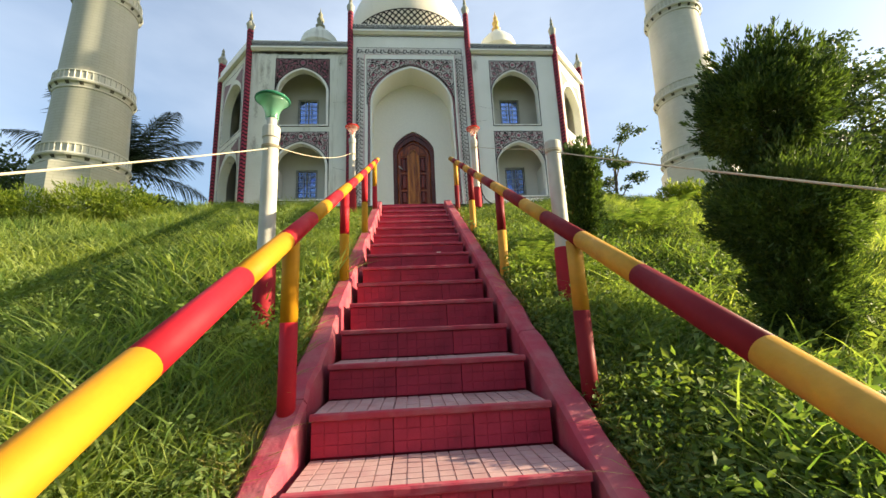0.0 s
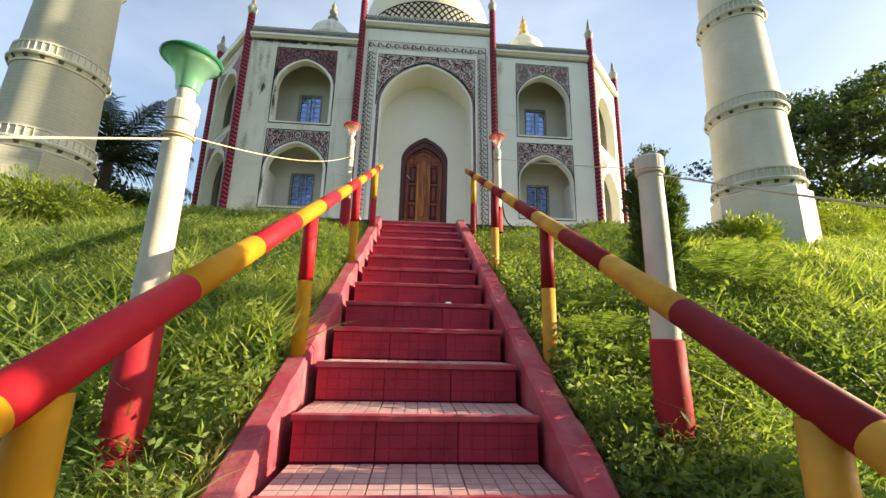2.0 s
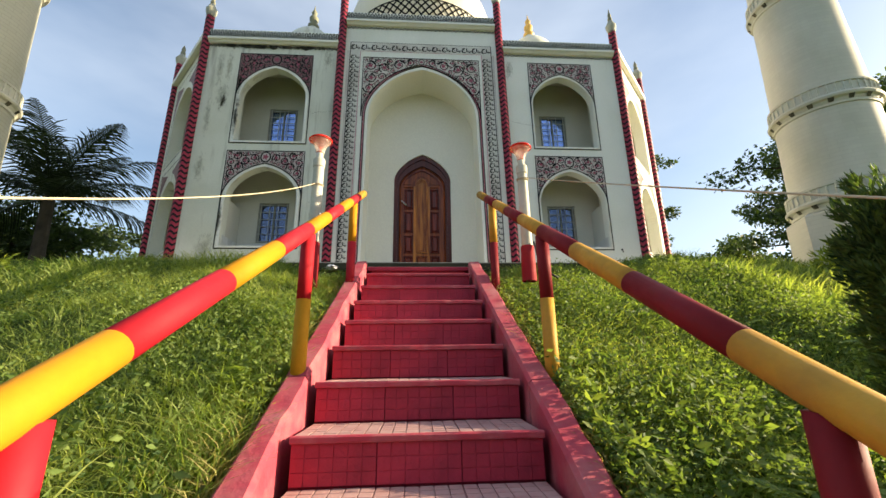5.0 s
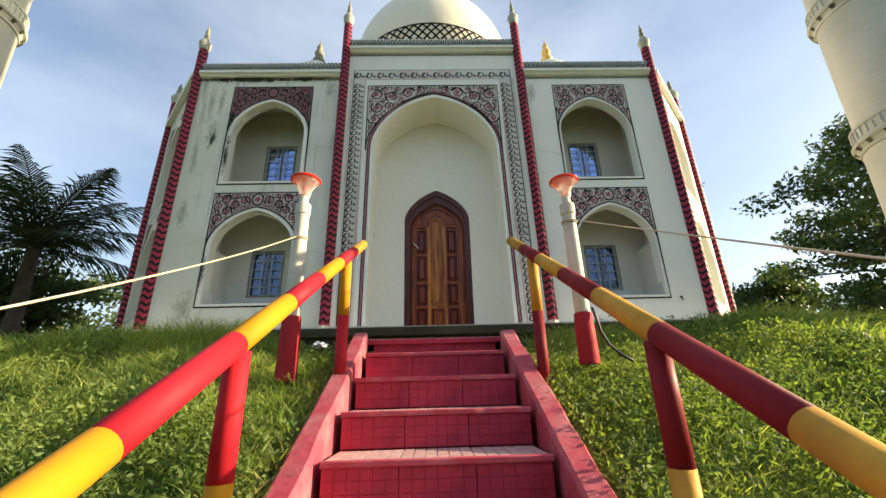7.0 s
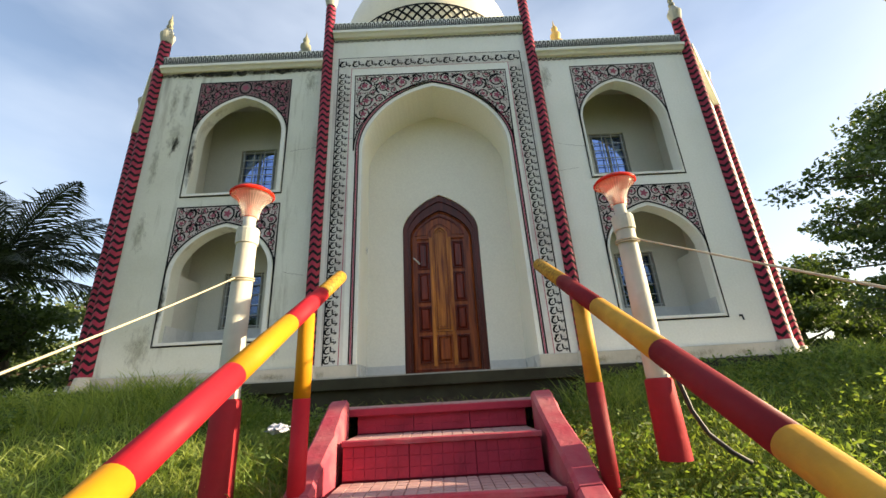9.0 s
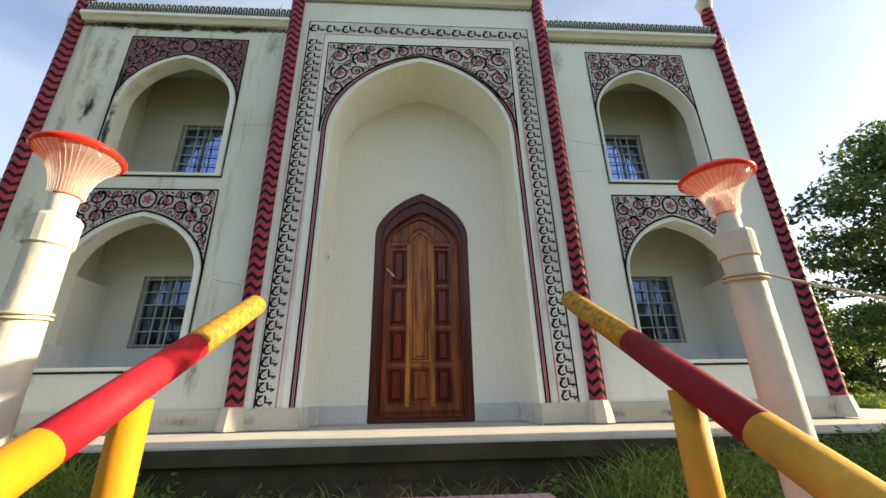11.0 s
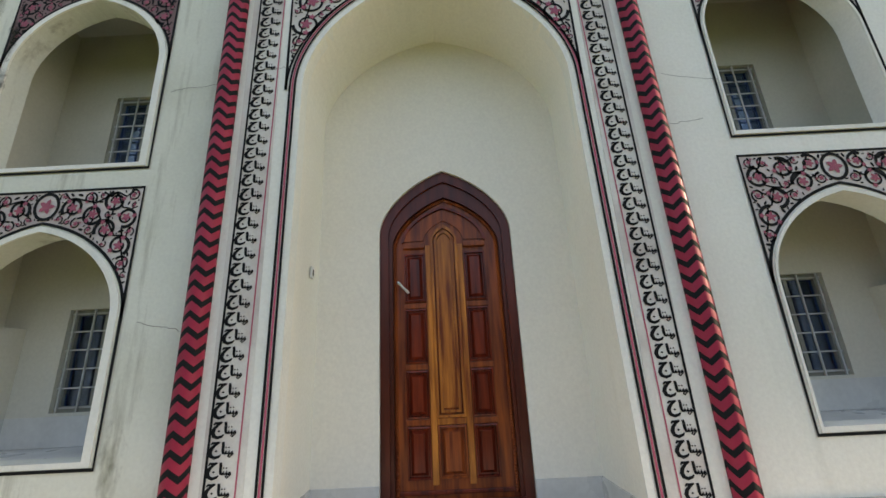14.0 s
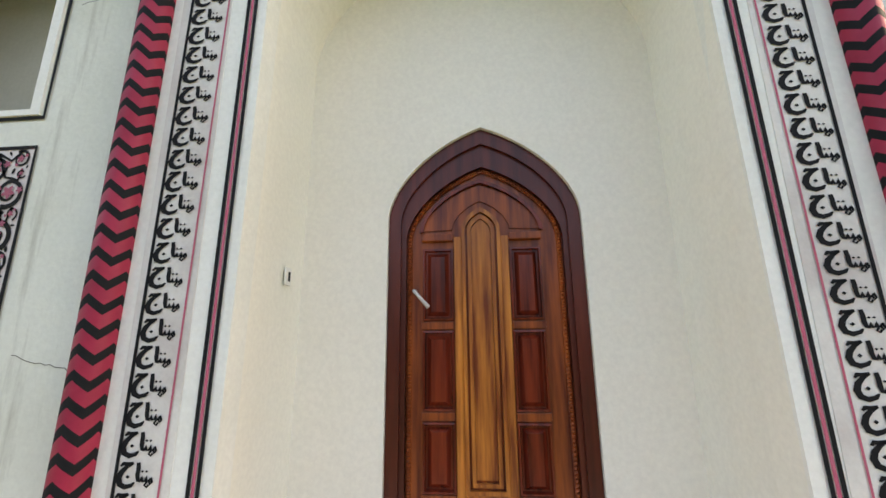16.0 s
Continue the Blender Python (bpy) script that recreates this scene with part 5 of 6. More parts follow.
yb = FY - 0.0095
border = part("lettered_border", boxed(CX - 1.235, CX + 1.235, FY - 0.0065, FY - 0.003, 7.885, 8.066), M_PANEL, tomb, "white border with repeated black calligraphy")
for s in (-1, 1):
    e0, e1 = sorted((CX + s * 1.062, CX + s * 1.292))
    part("border_strip", boxed(e0, e1, FY - 0.0065, FY - 0.003, FLOOR_Z + 0.155, 7.884), M_PANEL, border)
WORD = bpy.data.meshes.new("painted_word")
wb_ = word_mesh()
wb_.to_mesh(WORD)
wb_.free()
WORD.materials.append(M_BLACK)
rng = random.Random(3)


def put_word(x, z, sx, sz):
    o = new("painted_word", WORD)
    o.parent = border
    o.matrix_basis = Matrix.Translation((x + rng.uniform(-0.002, 0.002), yb, z)) @ Matrix.Rotation(rng.uniform(-0.03, 0.03), 4, "Y") @ Matrix.Diagonal((sx, 1, sz * rng.uniform(0.96, 1.04), 1))


for s in (-1, 1):
    xg = CX + s * 1.148
    n = 39
    for i in range(n):
        low = 1 - i / n
        put_word(xg + s * (0.050 if s < 0 else 0.068) * low, FLOOR_Z + 0.215 + i * (7.86 - FLOOR_Z - 0.215) / n, 0.142 - 0.020 * low, 0.098)
for i in range(14):
    put_word(CX - 1.148 + i * 2.296 / 13, 7.972, 0.150, 0.125)
bm = bmesh.new()
ribbon(bm, [(CX - 1.268, FLOOR_Z + 0.155), (CX - 1.236, 8.067), (CX + 1.236, 8.067), (CX + 1.290, FLOOR_Z + 0.155)], 0.014, yb)
part("painted_line", bm, M_BLACK, border)
bm = bmesh.new()
ribbon(bm, [(CX - 1.105, FLOOR_Z + 0.155), (CX - 1.060, 7.884), (CX + 1.060, 7.884), (CX + 1.130, FLOOR_Z + 0.155)], 0.008, yb)
part("painted_line", bm, M_PINK, border)

# mould and flaking on the older wing, hairline cracks
rng = random.Random(8)
for x, z, w, h, mat in ((-3.20, 7.45, 0.16, 0.95, M_PATCH), (-3.05, 7.5, 0.14, 0.8, M_PATCH), (-3.10, 6.90, 0.26, 0.7, M_PATCH), (-3.08, 6.80, 0.12, 0.3, M_PATCH_DARK), (-3.28, 6.5, 0.14, 0.9, M_PATCH), (-1.60, 4.30, 0.16, 0.5, M_PATCH), (-3.02, 4.3, 0.36, 0.6, M_PATCH), (-3.28, 5.6, 0.2, 0.6, M_PATCH), (1.72, 7.6, 0.2, 0.5, M_PATCH), (-1.42, 7.7, 0.22, 0.5, M_PATCH)):
    bm = bmesh.new()
    bm.faces.new([bm.verts.new((x + dx * w, FY - 0.0025, z + dz * h)) for dx, dz in ((-0.5, -0.5), (0.5, -0.5), (0.5, 0.5), (-0.5, 0.5))])
    part("mould_patch", bm, mat, tomb)
for i in range(16):
    x, w, h = -3.4 + 7.0 * i / 15 + rng.uniform(-0.15, 0.15), rng.uniform(0.25, 0.6), rng.uniform(0.10, 0.17)
    if abs(x - ACX) < AW + 0.4:
        continue
    bm = bmesh.new()
    bm.faces.new([bm.verts.new((x + dx * w, FY - 0.031, FLOOR_Z + 0.06 + dz * h)) for dx, dz in ((-0.5, -0.35), (0.5, -0.35), (0.5, 0.5), (-0.5, 0.5))])
    part("dirt_patch", bm, M_PATCH_DARK if i % 3 == 0 else M_PATCH, tomb)
for x, z, w, h in ((-2.84, 6.55, 0.10, 0.9), (-2.85, 7.15, 0.10, 0.5), (-2.60, 7.91, 1.2, 0.16), (-1.75, 7.92, 0.9, 0.14), (-3.1, 7.90, 0.7, 0.14), (-2.86, 4.75, 0.08, 0.6)):
    bm = bmesh.new()
    bm.faces.new([bm.verts.new((x + dx * w, FY - 0.0145, z + dz * h)) for dx, dz in ((-0.5, -0.5), (0.5, -0.5), (0.5, 0.5), (-0.5, 0.5))])
    part("mould_patch", bm, M_PATCH_DARK, tomb)
for x, z, ln, up in ((-1.62, 6.62, 0.42, 0.05), (1.72, 6.55, 0.50, -0.10), (1.62, 6.15, 0.30, 0.04), (-1.58, 5.05, 0.25, -0.06), (-1.06, 6.75, 0.25, 0.02)):
    bm = bmesh.new()
    ribbon(bm, [(x + ln * i / 12, z + up * i / 12 + rng.uniform(-0.008, 0.008)) for i in range(13)], 0.0028, FY - 0.0078)
    part("crack", bm, M_MOULD, tomb)
part("cable_stub", tube([(3.335, FY - 0.001, 4.30), (3.335, FY - 0.03, 4.30), (3.340, FY - 0.035, 4.25)], 0.010, 8), M_BLACK, tomb)


# ---- the door ----
def door_opening(cx, w, sill, zs, za):
    return [(cx - w, sill), (cx + w, sill), *arch(cx, w, zs, za, 14, 0.36)[::-1]]


LEAF_W, LEAF_S, LEAF_A, LEAF_B = 0.392, 5.60, 5.985, 3.93
door = thing("door_1", "closed arched varnished teak panel door with rope moulding", "door", kind="structure")
part("door_frame", slab_with_holes(door_opening(DX, DW - 0.002, FLOOR_Z, DZS, DZA - 0.002), [door_opening(DX, LEAF_W + 0.012, LEAF_B - 0.03, LEAF_S, LEAF_A + 0.02)], NB + 0.045, NB + 0.12), M_WOOD_FRAME, door)
part("frame_lip", slab_with_holes(door_opening(DX, DW - 0.002, FLOOR_Z, DZS, DZA - 0.002), [door_opening(DX, DW - 0.065, FLOOR_Z + 0.05, DZS - 0.01, DZA - 0.085)], NB + 0.025, NB + 0.044), M_WOOD_FRAME, door)
leaf = part("door_leaf", slab_with_holes(door_opening(DX, LEAF_W + 0.011, LEAF_B - 0.029, LEAF_S, LEAF_A + 0.019), [], NB + 0.075, NB + 0.115), M_WOOD, door)
yl = NB + 0.075
# twisted rope moulding
rope_path = [(DX - LEAF_W + 0.006, LEAF_B + 0.01), (DX - LEAF_W + 0.006, LEAF_S), *arch(DX, LEAF_W - 0.006, LEAF_S, LEAF_A, 20, 0.36)[1:-1], (DX + LEAF_W - 0.006, LEAF_S), (DX + LEAF_W - 0.006, LEAF_B + 0.01)]
bm = bmesh.new()
total = 0.0
for (xa, za), (xb, zb) in zip(rope_path, rope_path[1:]):
    seg = math.hypot(xb - xa, zb - za)
    while total < seg:
        t = total / seg
        px, pz = xa + (xb - xa) * t, za + (zb - za) * t
        dx, dz = (xb - xa) / seg, (zb - za) / seg
        ux, uz = dx * 0.8 - dz * 0.6, dz * 0.8 + dx * 0.6
        tube([(px - ux * 0.015, yl - 0.004, pz - uz * 0.015), (px, yl - 0.010, pz), (px + ux * 0.015, yl - 0.004, pz + uz * 0.015)], [0.005, 0.012, 0.005], 6, bm, True)
        total += 0.019
    total -= seg
part("rope_moulding", bm, M_WOOD, leaf, "carved twisted rope moulding")
part("bottom_moulding", boxed(DX - LEAF_W + 0.02, DX + LEAF_W - 0.02, yl - 0.012, yl, LEAF_B + 0.005, LEAF_B + 0.03, 0.004), M_WOOD_DARK, leaf)


def panel(x0, x1, z0, z1, mat):
    """A fielded panel: sunk border, bevelled raised field."""
    bm = bmesh.new()
    rings = []
    for d, yy in ((0.0, yl - 0.001), (0.0, yl - 0.020), (0.010, yl - 0.022), (0.016, yl - 0.002), (0.024, yl - 0.002), (0.044, yl - 0.024)):
        rings.append([bm.verts.new((x, yy, z)) for x, z in rect(x0 + d, x1 - d, z0 + d, z1 - d)])
    for a, b in zip(rings, rings[1:]):
        for i in range(4):
            bm.faces.new((a[i], a[(i + 1) % 4], b[(i + 1) % 4], b[i]))
    bm.faces.new(rings[-1])
    bmesh.ops.recalc_face_normals(bm, faces=bm.faces)
    part("door_panel", bm, mat, leaf)


for z0, z1 in ((5.185, 5.555), (4.755, 5.135), (4.395, 4.705), (4.025, 4.345)):
    panel(DX - 0.318, DX - 0.160, z0, z1, M_WOOD_DARK)
    panel(DX + 0.132, DX + 0.290, z0, z1, M_WOOD_DARK)
panel(DX - 0.108, DX + 0.080, 4.025, 4.345, M_WOOD)
part("rail", boxed(DX - 0.112, DX + 0.084, yl - 0.015, yl, 4.350, 4.392, 0.004), M_WOOD_GOLD, leaf)
for c, xa, xb in ((-0.135, -0.325, -0.160), (0.107, 0.132, 0.297)):
    part("stile", boxed(DX + c - 0.021, DX + c + 0.021, yl - 0.016, yl, 3.99, 5.62, 0.004), M_WOOD_GOLD, leaf)
    for rz in (4.370, 4.730, 5.160):
        part("rail", boxed(DX + xa, DX + xb, yl - 0.014, yl, rz - 0.020, rz + 0.020, 0.004), M_WOOD, leaf)
    part("rail", boxed(DX + xa, DX + xb, yl - 0.026, yl, 5.596, 5.636, 0.006), M_WOOD, leaf)
for off, yy, mat in ((0.0, 0.028, M_WOOD_GOLD), (0.030, 0.020, M_WOOD_GOLD)):
    w = 0.100 - off
    bm = slab_with_holes(door_opening(DX - 0.014, w, 4.395 + off, 5.655, 5.775 - off * 1.2), [door_opening(DX - 0.014, w - 0.018, 4.413 + off, 5.650, 5.750 - off * 1.2)], yl - yy, yl - 0.0005)
    part("centre_moulding", bm, mat, leaf)
bm = slab_with_holes(door_opening(DX - 0.014, 0.050, 4.455, 5.64, 5.71), [], yl - 0.012, yl - 0.0005)
part("door_panel", bm, M_WOOD_GOLD, leaf)
bm = slab_with_holes([*arch(DX - 0.014, 0.300, 5.655, 5.905, 14, 0.36), *[(x, z) for x, z in arch(DX - 0.014, 0.150, 5.66, 5.815, 12, 0.36)[::-1]]], [], yl - 0.009, yl - 0.0005)
part("arched_panel", bm, M_WOOD, leaf)
bm = slab_with_holes([*arch(DX - 0.014, 0.322, 5.645, 5.935, 14, 0.36), *[(x, z) for x, z in arch(DX - 0.014, 0.300, 5.650, 5.915, 14, 0.36)[::-1]]], [], yl - 0.026, yl - 0.0005)
part("arched_moulding", bm, M_WOOD_DARK, leaf)
hx, hz = DX - 0.360, 5.335
part("door_handle", tube([(hx, yl - 0.002, hz), (hx, yl - 0.045, hz), (hx + 0.03, yl - 0.052, hz - 0.035), (hx + 0.075, yl - 0.050, hz - 0.085)], [0.012, 0.009, 0.009, 0.011], 10), M_STEEL, leaf, "worn steel lever handle", smooth=True)
part("threshold", boxed(DX - DW + 0.01, DX + DW - 0.01, NB + 0.01, NB + 0.13, FLOOR_Z - 0.03, FLOOR_Z + 0.022, 0.006), M_WOOD_FRAME, door)

# switch box on the splayed side
t = 0.66
ang = math.degrees(math.atan2(NB - FY, AW - BW))
sw = tagged(new("switch_plate"), "small white electric switch plate on the niche side", "switch")
sw.matrix_basis = pose(ACX - AW + (AW - BW) * t + 0.010, FY + (NB - FY) * t, 5.386, 0, 0, ang)
part("plate", boxed(-0.028, 0.028, -0.008, 0.002, -0.042, 0.042, 0.003), M_SWITCH, sw)
part("socket_hole", boxed(-0.006, 0.014, -0.0095, -0.0075, -0.022, 0.022), M_BLACK, sw)


# ---- plants ----
gen = np.random.default_rng(7)


def outside(x, y):
    """True where grass may stand: not on the flight, the terrace or the minarets."""
    ok = ~((x > SX0 - 0.104) & (x < SX1 + 0.145) & (y < 7.15))
    ok &= ~((y > FRONT_Y - 0.03) & (x > WX0 - 0.55) & (x < WX1 + 0.55))
    ok &= ~((y > FRONT_Y - 0.03) & (np.abs(x - 0.13) < 4.0 + (y - FRONT_Y) * 0.80) & (y < 19.5))
    for mx in (-5.70, 5.93):
        ok &= np.hypot(x - mx, y - 7.10) > 0.68
    return ok


def scatter(n, near, far, y0, y1):
    """Points beside the flight: distance from the kerbs between near and far, thinning outwards."""
    side = np.where(gen.random(n) < 0.5, -1, 1)
    d = near + (far - near) * gen.random(n) ** 1.8
    x = np.where(side < 0, SX0 - 0.14 - d, SX1 + 0.14 + d)
    y = y0 + (y1 - y0) * gen.random(n)
    k = outside(x, y)
    return x[k], y[k]


def blades(name, x, y, h, w, lean, material, label, z_off=-0.02):
    n = len(x)
    z = ground_z(x, y) + z_off
    a = gen.random(n) * 2 * np.pi
    f = gen.random(n) * 2 * np.pi
    dx, dy = np.cos(a), np.sin(a)
    wx, wy = np.cos(f) * w / 2, np.sin(f) * w / 2
    v = np.zeros((n, 7, 3))
    for i, (t, ww) in enumerate(((0, 1.0), (0.45, 0.9), (0.8, 0.55))):
        cx_, cy_ = x + dx * lean * h * t * t, y + dy * lean * h * t * t
        cz_ = z + h * (t - 0.28 * lean * t * t)
        v[:, 2 * i] = np.stack([cx_ - wx * ww, cy_ - wy * ww, cz_], -1)
        v[:, 2 * i + 1] = np.stack([cx_ + wx * ww, cy_ + wy * ww, cz_], -1)
    v[:, 6] = np.stack([x + dx * lean * h, y + dy * lean * h, z + h * (1 - 0.28 * lean)], -1)
    tri = np.array([[0, 1, 3], [0, 3, 2], [2, 3, 5], [2, 5, 4], [4, 5, 6]])
    fs = (np.arange(n)[:, None, None] * 7 + tri[None]).reshape(-1, 3)
    return tagged(mesh_from(name, v.reshape(-1, 3), fs, material), label, "grass", kind="stuff")


def leaves(name, p, size, material, parent=None, up=0.5, aspect=0.45, droop=0.0, direction=None, spread=1.0):
    """Folded leaves at the points p, each two triangles either side of a midrib."""
    n = len(p)
    d = gen.normal(size=(n, 3)) * spread
    if direction is not None:
        d = d + direction
    d[:, 2] = d[:, 2] * (1 - up) + up * np.abs(d[:, 2]) - droop
    d /= np.linalg.norm(d, axis=1)[:, None] + 1e-9
    r = gen.normal(size=(n, 3))
    s = np.cross(d, r)
    s /= np.linalg.norm(s, axis=1)[:, None] + 1e-9
    nn = np.cross(s, d)
    ln = (size * (0.6 + 0.8 * gen.random(n)))[:, None]
    b = p
    t = p + d * ln
    m = p + d * ln * 0.45
    l_ = m + s * ln * aspect / 2 + nn * ln * 0.10
    r_ = m - s * ln * aspect / 2 + nn * ln * 0.10
    v = np.stack([b, l_, t, r_], 1).reshape(-1, 3)
    fs = (np.arange(n)[:, None, None] * 4 + np.array([[0, 2, 1], [0, 3, 2]])[None]).reshape(-1, 3)
    return mesh_from(name, v, fs, material, parent)


# short turf over the hill, long blades near the steps, dry stalks by the kerbs
x, y = scatter(125000, 0.0, 3.2, -1.2, 7.7)
tall = np.clip(1.25 - 0.14 * y + 0.25 * np.sin(1.9 * x + 2.3 * y), 0.75, 1.6)
nearer = np.clip((np.minimum(np.abs(x - SX0), np.abs(x - SX1))) / 0.35, 0.45, 1)
blades("grass", x, y, (0.08 + 0.12 * gen.random(len(x))) * tall * nearer, 0.004 + 0.005 * gen.random(len(x)), 0.3 + 1.3 * gen.random(len(x)), M_GRASS, "dense green hillside grass")
x, y = scatter(110000, 2.4, 9.0, -1.0, 11.0)
blades("grass", x, y, 0.10 + 0.14 * gen.random(len(x)), 0.010 + 0.008 * gen.random(len(x)), 0.3 + 0.7 * gen.random(len(x)), M_GRASS, "sunlit yellow-green hillside grass")
x = 9 + 25 * gen.random(30000)
x = np.where(gen.random(30000) < 0.5, -x + 1, x)
y = 3 + 18 * gen.random(30000)
blades("grass", x, y, 0.14 + 0.16 * gen.random(30000), 0.03 + 0.02 * gen.random(30000), 0.4 + 0.5 * gen.random(30000), M_GRASS, "distant rough grass on the flat top")
x = np.concatenate([1.20 + 1.0 * gen.random(2600), -2.4 + 1.80 * gen.random(2600)])
y = -0.6 + 3.4 * gen.random(5200)
keep = np.sin(7 * x + 2) * np.sin(6 * y + 3 * x) > 0.05
x, y = x[keep], y[keep]
blades("long_grass", x, y, 0.20 + 0.22 * gen.random(len(x)), 0.008 + 0.007 * gen.random(len(x)), 0.5 + 0.7 * gen.random(len(x)), M_LUSH, "bright arching tufts of long grass blades")
x = -4.4 + 9.0 * gen.random(13000)
y = 6.72 + 0.54 * gen.random(13000) ** 0.7
keep = (np.abs(x - 0.125) > 0.78 + 0.35 * gen.random(13000)) & outside(x, y)
x, y = x[keep], y[keep]
blades("grass", x, y, (0.10 + 0.16 * gen.random(len(x))) * (0.9 + 0.4 * np.sin(2.3 * x)), 0.005 + 0.004 * gen.random(len(x)), 0.3 + 0.8 * gen.random(len(x)), M_GRASS, "uneven grass fringe against the terrace")
x, y = -0.62 + 1.5 * gen.random(420), 7.12 + 0.15 * gen.random(420)
blades("sparse_grass", x, y, 0.10 + 0.14 * gen.random(420), 0.006 + 0.004 * gen.random(420), 0.4 + 0.8 * gen.random(420), M_GRASS, "sparse weeds on dark soil behind the top step")
x, y = scatter(16000, 0.02, 1.9, -1.0, 3.8)
tuft = np.sin(3.1 * x) + np.sin(2.7 * y + 1.1 * x)
keep = (tuft > 0.0) & ((x < 0) | (x > 1.12 + 0.12 * np.sin(3 * y)))
x, y = x[keep], y[keep]
blades("long_grass", x, y, np.where(x < 0, 0.22, 0.14) + np.where(x < 0, 0.24, 0.16) * gen.random(len(x)), 0.009 + 0.007 * gen.random(len(x)), 0.5 + 0.6 * gen.random(len(x)), M_GRASS, "tufts of long green grass blades by the steps")
x, y = scatter(14000, 0.0, 0.35, -0.5, 6.6)
keep = (x < 0) | (gen.random(len(x)) < 0.35)
x, y = x[keep], y[keep]
blades("dry_grass", x, y, 0.05 + 0.12 * gen.random(len(x)), 0.0035 + 0.002 * gen.random(len(x)), 0.6 + 0.8 * gen.random(len(x)), M_DRY, "dry straw-coloured stalks along the kerb")

x = np.concatenate([SX0 - 0.09 - 0.13 * gen.random(5200), SX1 + 0.15 + 0.07 * gen.random(1500)])
y = -0.9 + 7.3 * gen.random(6700)
keep = np.sin(5.3 * y) + np.sin(2.1 * y + 1.0) + 0.8 * gen.random(6700) > -0.2
x, y = x[keep], y[keep]
blades("dry_grass", x, y, 0.07 + 0.13 * gen.random(len(x)), 0.0035 + 0.003 * gen.random(len(x)), 0.6 + 1.0 * gen.random(len(x)), M_DRY, "straw and grass hanging over the edge of the kerb", 0.02)
x = SX0 - 0.12 - 0.40 * gen.random(9000)
y = -0.9 + 7.3 * gen.random(9000)
blades("grass", x, y, 0.08 + 0.14 * gen.random(9000), 0.004 + 0.004 * gen.random(9000), 0.4 + 1.0 * gen.random(9000), M_LUSH, "light green grass beside the kerb")

# broad-leaved weeds
x, y = scatter(46000, 0.02, 3.0, -1.0, 7.5)
want = 0.22 + 0.45 * (x > 0) + 0.35 * np.sin(1.7 * x + 1.3 * y) * np.sin(2.1 * y)
keep = gen.random(len(x)) < want - 0.28 * np.clip((y - 4.6) / 1.2, 0, 1)
x, y = x[keep], y[keep]
per = 9
px, py = np.repeat(x, per), np.repeat(y, per)
hh = np.repeat(0.04 + 0.11 * gen.random(len(x)), per) * (0.3 + 0.9 * gen.random(len(px)))
px, py = px + gen.normal(size=len(px)) * 0.035, py + gen.normal(size=len(px)) * 0.035
k = outside(px, py)
px, py, hh = px[k], py[k], hh[k]
tagged(leaves("weeds", np.stack([px, py, ground_z(px, py) + hh], -1), 0.030, M_WEED, up=0.4, aspect=0.46), "low dark green broad-leaved weeds", "weeds", kind="stuff")
x, y = scatter(4200, 0.04, 2.0, -0.6, 4.6)
keep = (gen.random(len(x)) < 1.25 - 0.25 * y) & (np.sin(2.3 * x + 0.7) * np.sin(1.9 * y + 1.3 * x) > -0.1)
x, y = x[keep], y[keep]
per = 11
tx, ty = np.repeat(x, per), np.repeat(y, per)
rise = np.repeat(0.10 + 0.16 * gen.random(len(x)), per) * (0.25 + 0.75 * np.tile(np.arange(per) / (per - 1), len(x)))
tx, ty = tx + gen.normal(size=len(tx)) * 0.022, ty + gen.normal(size=len(tx)) * 0.022
k = outside(tx, ty)
tx, ty, rise = tx[k], ty[k], rise[k]
tagged(leaves("weeds", np.stack([tx, ty, ground_z(tx, ty) + rise], -1), 0.046, M_FERN, up=0.3, aspect=0.46), "leafy upright green weeds among the grass", "weeds", kind="stuff")
x, y = scatter(11000, 2.0, 8.0, 0.5, 7.2)
per = 5
px, py = np.repeat(x, per) + gen.normal(size=len(x) * per) * 0.06, np.repeat(y, per) + gen.normal(size=len(x) * per) * 0.06
k = outside(px, py)
px, py = px[k], py[k]
tagged(leaves("weeds", np.stack([px, py, ground_z(px, py) + 0.03 + 0.12 * gen.random(len(px))], -1), 0.028, M_WEED, up=0.5, aspect=0.42), "small-leaved green weeds on the slope", "weeds", kind="stuff")


def fern(x, y, n, ln):
    """A fern clump: arching fronds with paired leaflets."""
    ob = thing("fern", "bright green fern clump on the grassy slope", "fern", pose(x, y, float(ground_z(x, y)) + 0.02), group="ferns")
    for i in range(n):
        a = 2 * math.pi * i / n + gen.random() * 0.6
        L = ln * (0.7 + 0.5 * gen.random())
        vs, fs = [], []
        for k in range(15):
            t = (k + 1) / 16
            r, z = L * t * 0.85, L * (1.25 * t - 0.80 * t * t)
            c = np.array([r * math.cos(a), r * math.sin(a), z])
            w = L * 0.26 * math.sin(math.pi * min(1, t * 0.85 + 0.12))
            side = np.array([-math.sin(a), math.cos(a), 0.0])
            ahead = np.array([math.cos(a), math.sin(a), 0.3])
            for s in (-1, 1):
                tip = c + side * s * w + ahead * w * 0.35 - np.array([0, 0, w * 0.2])
                b0, b1 = c - ahead * L * 0.020, c + ahead * L * 0.034
                q = len(vs)
                vs += [b0, b1, tip]
                fs.append((q, q + 1, q + 2))
        mesh_from("frond", np.array(vs), np.array(fs), M_FERN, ob)


